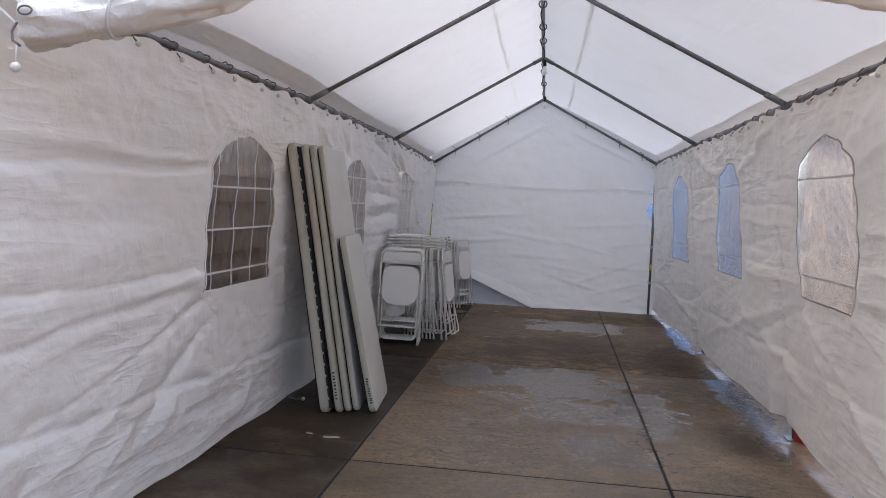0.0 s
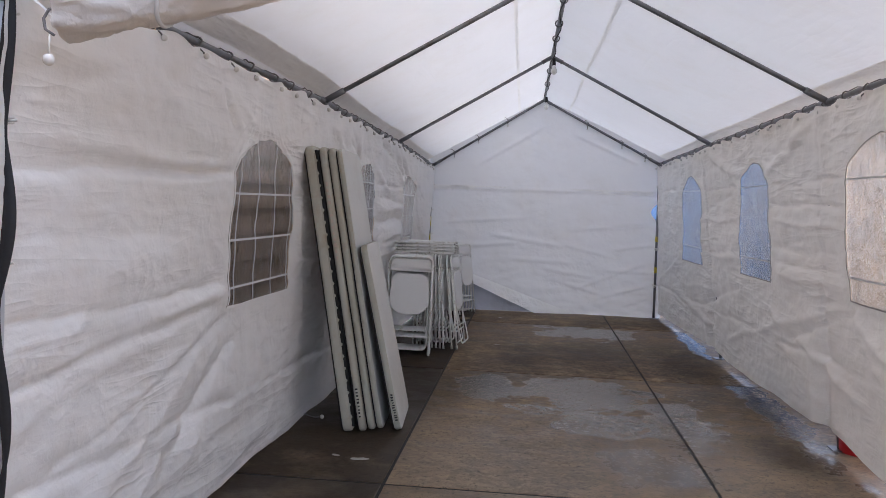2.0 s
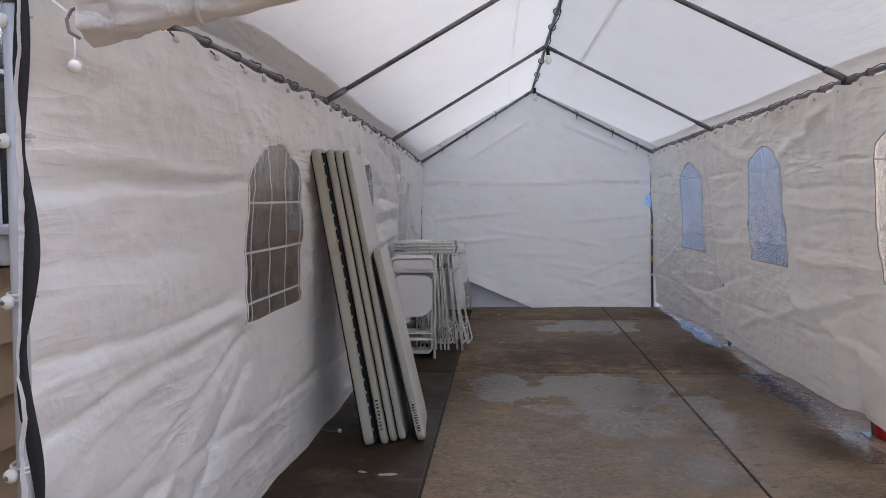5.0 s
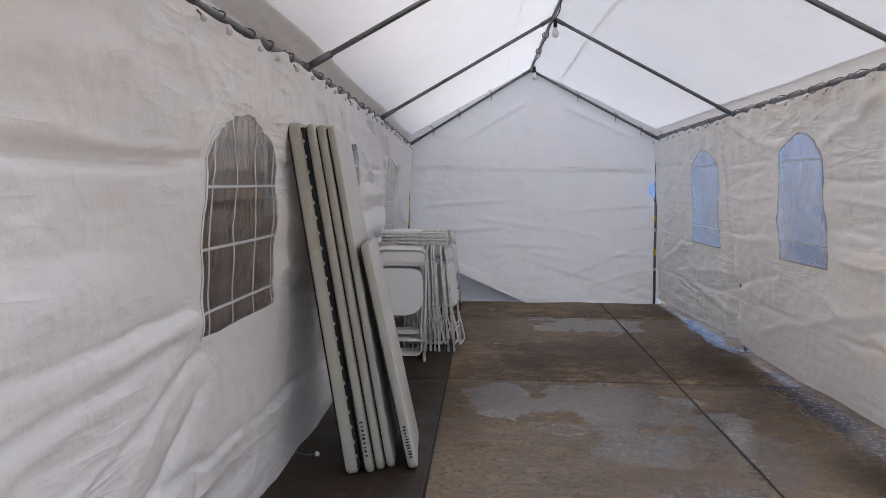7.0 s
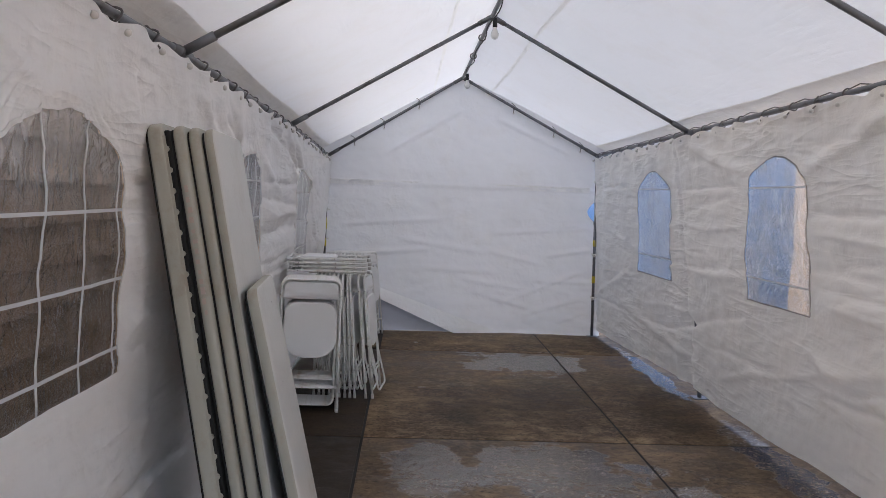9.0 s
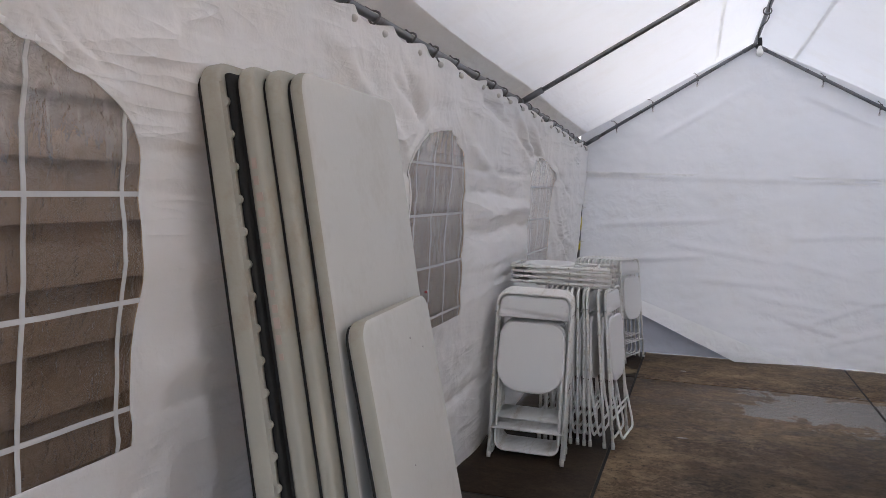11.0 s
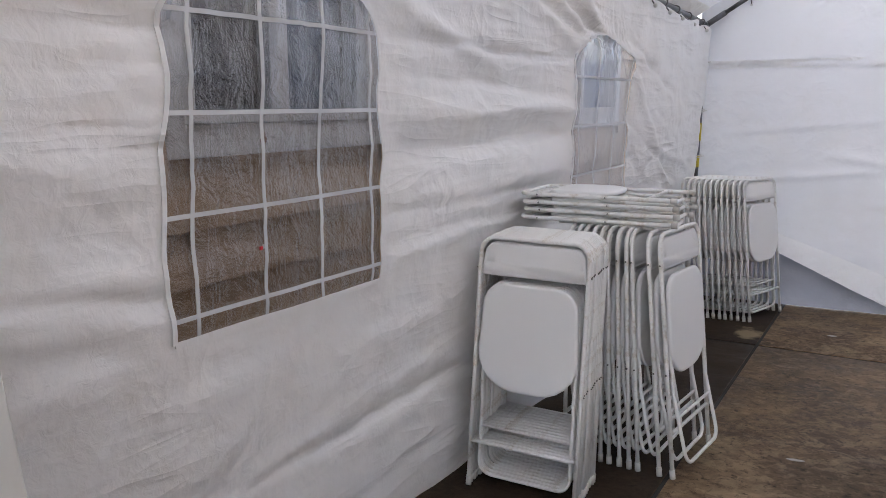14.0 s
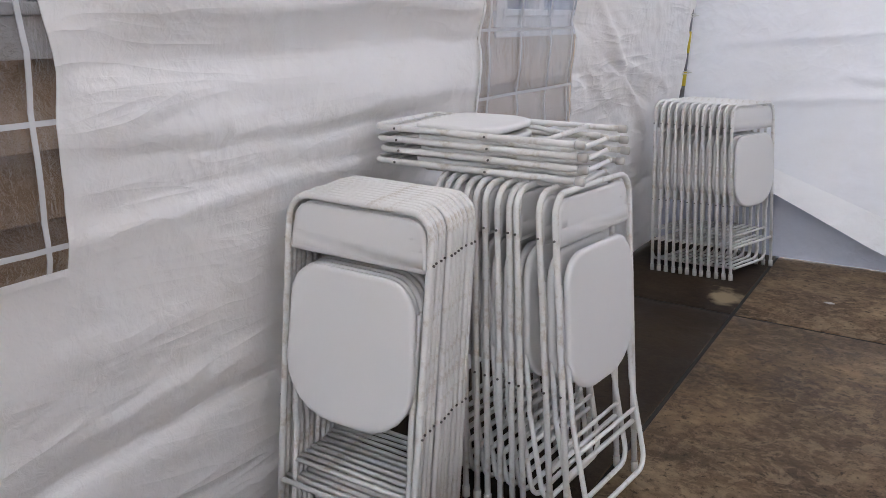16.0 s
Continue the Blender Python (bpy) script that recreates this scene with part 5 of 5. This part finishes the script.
tagged(sheet("trim", q, WALL_CLOTH), "loose white cloth corner at the entrance post", "tent flap", kind="structure")


# ---- ball bungees along the rails ----
def bungee(label):
    b = empty("ball_bungee")
    turn = [(0.0235 * math.cos(q), 0.010 * math.sin(2 * q), 0.0235 * math.sin(q)) for q in np.linspace(0, 2 * math.pi, 15)[:-1]]
    part("cord", tube(turn, 0.0045, 6, True), CORD, b)
    part("cord", tube([(0.012, 0.004, -0.024), (0.034, 0.0, -0.045), (0.040, 0.002, -0.062)], 0.004, 6), CORD, b)
    part("cord", tube([(-0.01, 0, 0.024), (-0.05, 0.03, 0.045), (-0.10, 0.045, 0.040)], 0.0035, 6), CORD, b)
    part("ball", ball((0.046, 0.0, -0.060), 0.0135, None, 10), BALL, b)
    tagged(b, label, "bungee cord", "bungees on the tent rails")
    return b


one = bungee("ball bungee cord tying the tent wall to the eave rail")
brnd = random.Random(9)
first_b = True
for y in [3.05 + 0.335 * k for k in range(27)]:
    for fn, sg in ((rail_left, 0), (rail_right, 180)):
        yy = y + brnd.uniform(-0.05, 0.05)
        x, z = (float(v) for v in fn(yy))
        m = Matrix.Translation((x, yy, z)) @ pose(0, 0, 0, 0, 0, sg + brnd.uniform(-25, 25))
        if first_b:
            one.matrix_world, first_b = m, False
        else:
            copy_thing(one, m)
for k, f in ((0, 0.2), (0, 0.42), (0, 0.68), (1, 0.12), (1, 0.32), (1, 0.62)):
    e = Vector((LEFT_X[3], LEFT_Y[3], LEFT_Z[3])) if k == 0 else Vector((RIGHT_X[3], RIGHT_Y[3], RIGHT_Z[3]))
    p = e.lerp(Vector((RIDGE_X[3], RIDGE_Y[3], RIDGE_Z[3])), f)
    copy_thing(one, Matrix.Translation(p) @ pose(0, 0, 0, 0, 0, 90))


# clips and straps on the entrance post
def post_clip(p, label):
    b = empty("ball_bungee")
    turn = [(0.031 * math.cos(q), 0.031 * math.sin(q), 0.004 * math.sin(q)) for q in np.linspace(0, 2 * math.pi, 15)[:-1]]
    part("cord", tube(turn, 0.004, 6, True), BALL, b)
    part("cord", tube([(x, y, z + 0.014) for x, y, z in turn], 0.004, 6, True), BALL, b)
    part("cord", tube([(0.028, -0.012, 0.005), (0.055, -0.01, 0.007)], 0.004, 6), BALL, b)
    part("ball", ball((-0.012, -0.040, -0.006), 0.019, None, 12), BALL, b)
    part("ball_hole", tube([(-0.013, -0.058, -0.006), (-0.013, -0.0605, -0.006)], 0.006, 8), CORD, b)
    tagged(b, label, "bungee cord", "bungees on the entrance post")
    b.location = p
    return b


for z, x in ((1.972, -1.875), (1.672, -1.881), (1.262, -1.889), (0.808, -1.899), (0.36, -1.903)):
    post_clip((x, 2.468, z), "white ball bungee wrapped round the entrance post")
strap = empty("black_strap")
pts = []
for k in range(60):
    f = k / 59
    z = 2.12 - 2.08 * f
    a = 0.4 * math.sin(f * 17)
    pts.append((-1.872 - 0.033 * f + 0.034 * math.cos(a + 0.3) + 0.012 * math.sin(f * 21), 2.468 - 0.034 * math.sin(a + 0.9), z))
bm = bmesh.new()
prev = None
for k, p in enumerate(pts):
    wdt = 0.006 + 0.016 * abs(math.sin(k * 0.23))
    ring = [bm.verts.new((p[0] - wdt, p[1] - 0.002, p[2])), bm.verts.new((p[0] + wdt, p[1] - 0.002, p[2])), bm.verts.new((p[0] + wdt, p[1] + 0.002, p[2])), bm.verts.new((p[0] - wdt, p[1] + 0.002, p[2]))]
    if prev:
        for q in range(4):
            bm.faces.new((prev[q], prev[(q + 1) % 4], ring[(q + 1) % 4], ring[q]))
    prev = ring
part("webbing", bm, BLACK, strap)
part("base_wrap", box(-1.97, -1.83, 2.40, 2.53, 0.009, 0.06, 0.015), BLACK, strap)
tagged(strap, "black webbing strap wound down the entrance post", "strap")


# yellow and blue tape on the back posts
def tape(x, y, z0, z1, mat, label):
    y0, y1 = y - 0.17 * (1 - z0 / 2.05), y - 0.17 * (1 - z1 / 2.05)
    t = link("tape_wrap", tube([(x, y0, z0), (x, (y0 + y1) / 2, (z0 + z1) / 2), (x, y1, z1)], TUBE_R * 1.15, 10), mat)
    tagged(t, label, "tape", "tape on the back posts")


bl_x, br_x = LEFT_X[3], RIGHT_X[3]
for z0, z1 in ((0.94, 1.03), (1.14, 1.27), (1.50, 1.60)):
    tape(bl_x, LEFT_Y[3], z0, z1, YELLOW, "yellow tape wrapped round the back corner post")
for z0, z1, mt in ((1.05, 1.12, YELLOW), (0.62, 0.70, YELLOW), (1.30, 1.34, BLACK)):
    tape(br_x, RIGHT_Y[3], z0, z1, mt, "tape wrapped round the back corner post")
for z in (1.72, 1.36, 1.02):
    post_clip((bl_x, LEFT_Y[3] - 0.17 * (1 - z / 2.05), z), "ball bungee on the back corner post")
for z in (1.80, 0.95, 0.45):
    post_clip((br_x, RIGHT_Y[3] - 0.17 * (1 - z / 2.05), z), "ball bungee on the back corner post")


# ---- lamp string along the ridge ----
lamps = empty("light_string")
path = []
for k in range(160):
    y = 2.6 + 9.2 * k / 159
    x, z = (float(v) for v in ridge(y))
    path.append((x + 0.016 * math.sin(k * 0.33), y, z - 0.026 - 0.022 * abs(math.sin(k * 0.13))))
part("cable", tube(path, 0.005, 6), BLACK, lamps)
for y in (5.62, 8.72, 11.4, 3.6):
    x, z = (float(v) for v in ridge(y))
    part("socket", tube([(x + 0.015, y, z - 0.03), (x + 0.018, y, z - 0.10)], [0.016, 0.019], 10), BLACK, lamps)
    bm = bmesh.new()
    prof = ((0.013, 0.0), (0.018, -0.018), (0.030, -0.045), (0.032, -0.062), (0.024, -0.082), (0.010, -0.093))
    rings = [[bm.verts.new((x + 0.018 + r * math.cos(q * math.pi / 6), y + r * math.sin(q * math.pi / 6), z - 0.10 + h)) for q in range(12)] for r, h in prof]
    for u, v in zip(rings, rings[1:]):
        for q in range(12):
            bm.faces.new((u[q], u[(q + 1) % 12], v[(q + 1) % 12], v[q]))
    bm.faces.new(rings[-1])
    part("bulb", bm, BULB, lamps, "unlit frosted white bulb")
for y in (4.4, 6.5, 7.3, 7.9, 9.6, 10.5):
    x, z = (float(v) for v in ridge(y))
    part("cord_tie", tube([(x + 0.03 * math.cos(q), y, z + 0.03 * math.sin(q)) for q in np.linspace(0, 2 * math.pi, 13)[:-1]], 0.006, 6, True), CORD, lamps)
tagged(lamps, "black lamp cable with unlit bulbs wound along the ridge", "string lights")


# ---- things by the house wall ----
cab = empty("white_cable")
pts = [(HX + 0.035, 2.668 + 0.055 * (1 - k / 30) * -0.3 + 0.002 * math.sin(k), 2.5 - 2.45 * k / 30) for k in range(31)]
part("cable", tube([(x, y + 0.05 * (2.5 - z) / 2.5, z) for x, y, z in pts], 0.006, 6), STRIP, cab)
for z in (1.95, 1.68, 1.37, 0.86, 0.47):
    part("cable_clip", box(HX + 0.026, HX + 0.044, 2.672 + 0.02 * (2.5 - z), 2.70 + 0.02 * (2.5 - z), z - 0.006, z + 0.006, 0.002), STRIP, cab)
tagged(cab, "thin white cable clipped down the tan siding", "cable")
xmas = empty("light_string")
SX = -2.40
spts = [(SX + 0.008 * math.sin(k * 0.9), 2.745 + 0.0008 * k + 0.006 * math.sin(k * 0.6), 2.5 - 2.45 * k / 80) for k in range(81)]
part("wire", tube(spts, 0.0035, 5), GREEN, xmas)
part("wire", tube([(x + 0.008 * math.sin(k * 0.7), y + 0.008 * math.cos(k * 0.7), z) for k, (x, y, z) in enumerate(spts)], 0.003, 5), GREEN, xmas)
for k, z in enumerate((2.28, 2.10, 1.90, 1.80, 1.70, 1.60, 1.49, 1.40, 1.205, 1.10, 1.02, 0.91, 0.825, 0.69, 0.62, 0.50, 0.38, 0.30)):
    sg = 1 if k % 3 != 1 else -1
    if z < 0.75 and k % 2:
        sg = -1
    y = 2.77
    dz = 0.006 + 0.01 * math.sin(k * 2.0)
    part("socket", tube([(SX, y, z), (SX + 0.004, y + sg * 0.034, z + dz * 0.4)], 0.0065, 7), GREEN, xmas)
    if 1.3 < z and k not in (1, 5):
        continue
    part("bulb", tube([(SX + 0.004, y + sg * 0.034, z + dz * 0.4), (SX + 0.005, y + sg * 0.046, z + dz * 0.6), (SX + 0.006, y + sg * 0.060, z + dz * 0.8), (SX + 0.007, y + sg * 0.080, z + dz)], [0.007, 0.0115, 0.0105, 0.002], 8), BULB, xmas, "clear faceted bulb, unlit")
tagged(xmas, "green wire light string with unlit clear bulbs hanging by the house", "string lights")
hose = link("white_hose", tube([(-2.39, 2.86, 0.47), (-2.385, 2.885, 0.46), (-2.38, 2.89, 0.40), (-2.38, 2.87, 0.32), (-2.38, 2.84, 0.24), (-2.38, 2.80, 0.10), (-2.38, 2.78, 0.012)], 0.011, 8), STRIP)
tagged(hose, "short bent white plastic hose by the house wall", "hose")


# ---- beyond the east wall ----
def tarp():
    ys = np.linspace(9.35, 27.0, 160)
    zs = np.linspace(0.02, 2.45, 30)
    Y, Z = np.meshgrid(ys, zs)
    X = 2.6 + 0.03 * np.sin(Y * 7) * (1 - Z / 2.4) + 0.02 * fbm(Y, Z, 2.0, 71)
    t = sheet("hanging_tarpaulin", np.stack([X, Y, Z], -1), BLUE)
    tagged(t, "blue plastic tarpaulin hanging outside the tent", "tarpaulin")
    # a low heap under another tarpaulin along the wall
    ys, a = np.linspace(5.9, 9.3, 60), np.linspace(0, math.pi, 26)
    Y, A = np.meshgrid(ys, a)
    hump = np.clip(np.minimum(Y - 5.9, 9.3 - Y) * 4, 0, 1) ** 0.5
    X = 2.35 - 0.42 * np.cos(A) * np.abs(np.cos(A)) ** -0.4 * (0.7 + 0.3 * hump)
    Z = 0.5 * np.sin(A) ** 0.6 * hump * (1 + 0.10 * fbm(Y, X, 1.6, 75)) + 0.002
    t = sheet("covered_heap", np.stack([X, Y, Z], -1), BLUE)
    tagged(t, "low heap under a blue tarpaulin outside the tent", "tarpaulin")


tarp()
neighbour = empty("neighbour_house")
part("wall", box(4.6, 4.8, -4, 16, 0, 3.0), STUCCO, neighbour, smooth=False)
part("roof", box(4.3, 7.5, -4.4, 16.4, 3.0, 3.16), TRIM, neighbour, smooth=False)
tagged(neighbour, "beige stucco wall of the neighbouring house", "house")
crate = empty("red_bucket")
bm = bmesh.new()
rings = [[bm.verts.new((1.79 + r * math.cos(q * math.pi / 10), 5.62 + r * math.sin(q * math.pi / 10), z)) for q in range(20)] for r, z in ((0.12, 0.0), (0.125, 0.01), (0.15, 0.30), (0.16, 0.30), (0.16, 0.32), (0.145, 0.32), (0.12, 0.03))]
for u, v in zip(rings, rings[1:]):
    for q in range(20):
        bm.faces.new((u[q], u[(q + 1) % 20], v[(q + 1) % 20], v[q]))
bm.faces.new(rings[0][::-1]), bm.faces.new(rings[-1])
part("body", bm, RED, crate)
part("handle", tube([(1.79 + 0.16 * math.cos(q), 5.62, 0.30 + 0.13 * math.sin(q)) for q in np.linspace(0, math.pi, 12)], 0.004, 6), STEEL, crate)
tagged(crate, "red plastic bucket standing outside under the wall hem", "bucket")


tag = empty("tie_tag")
part("red_end", box(-1.778, -1.772, 7.012, 7.022, 1.054, 1.064, 0.002), RED, tag)
part("white_end", box(-1.778, -1.772, 7.023, 7.033, 1.057, 1.068, 0.002), BALL, tag)
tagged(tag, "tiny red and white tag stuck on the window grid", "tag")


# a framed dark panel, standing in for an umbrella canopy outside the entrance
panel = empty("leaning_panel")
part("screen", box(-0.58, -0.060, -0.006, 0.006, 0.060, 2.18), BLACK_MESH, panel, smooth=False)
for x0, x1, z0, z1 in ((-0.060, 0.0, 0.0, 2.24), (-0.64, -0.58, 0.0, 2.24), (-0.58, -0.060, 0.0, 0.060), (-0.58, -0.060, 2.18, 2.24)):
    part("rim", box(x0, x1, -0.014, 0.014, z0, z1, 0.004), DARK_RED, panel, "dark red rim")
tagged(panel, "slanting dark panel with dark red rim, standing in for an umbrella canopy", "panel")
panel.matrix_world = Matrix.Translation((-1.640, 1.082, 0.0)) @ pose(0, 0, 0, 0, 14.76, 0)


# ---- small things on the floor ----
peg = empty("ball_bungee")
part("cord", tube([(-1.80, 5.50, 0.05), (-1.77, 5.52, 0.03), (-1.735, 5.545, 0.016), (-1.70, 5.57, 0.014)], 0.004, 6), CORD, peg)
part("ball", ball((-1.695, 5.575, 0.014), 0.014), BALL, peg)
tagged(peg, "loose ball bungee lying at the wall's foot", "bungee cord")


PAPER = plain("dirty_paper", (0.46, 0.44, 0.41), 0.8, 0, 0.3, 20, 0.2)


def scrap(x, y, l, w, yaw, label):
    q = random.Random(int(x * 1000))
    ring = [(0.5 * l * math.cos(a) * q.uniform(0.65, 1.0), 0.5 * w * math.sin(a) * q.uniform(0.6, 1.0)) for a in np.linspace(0, 2 * math.pi, 12)[:-1]]
    bm = bmesh.new()
    top = [bm.verts.new((u, v, 0.003 + q.uniform(0, 0.002))) for u, v in ring]
    low = [bm.verts.new((u, v, 0.0006)) for u, v in ring]
    bm.faces.new(top), bm.faces.new(low[::-1])
    for k in range(len(ring)):
        bm.faces.new((low[k], low[(k + 1) % len(ring)], top[(k + 1) % len(ring)], top[k]))
    s = link("paper_scrap", bm, PAPER, smooth=False)
    s.matrix_world = Matrix.Translation((x, y, 0)) @ pose(0, 0, 0, 0, 0, yaw)
    tagged(s, label, "litter", "scraps on the floor")


scrap(-1.27, 4.79, 0.13, 0.045, 10, "torn white paper scrap flattened on the floor")
scrap(-1.42, 4.83, 0.06, 0.03, -20, "small white paper scrap flattened on the floor")
scrap(-0.655, 8.86, 0.075, 0.018, 8, "thin pale splinter lying on the concrete")
scrap(-0.69, 10.9, 0.06, 0.03, 0, "small pale scrap lying on the concrete")
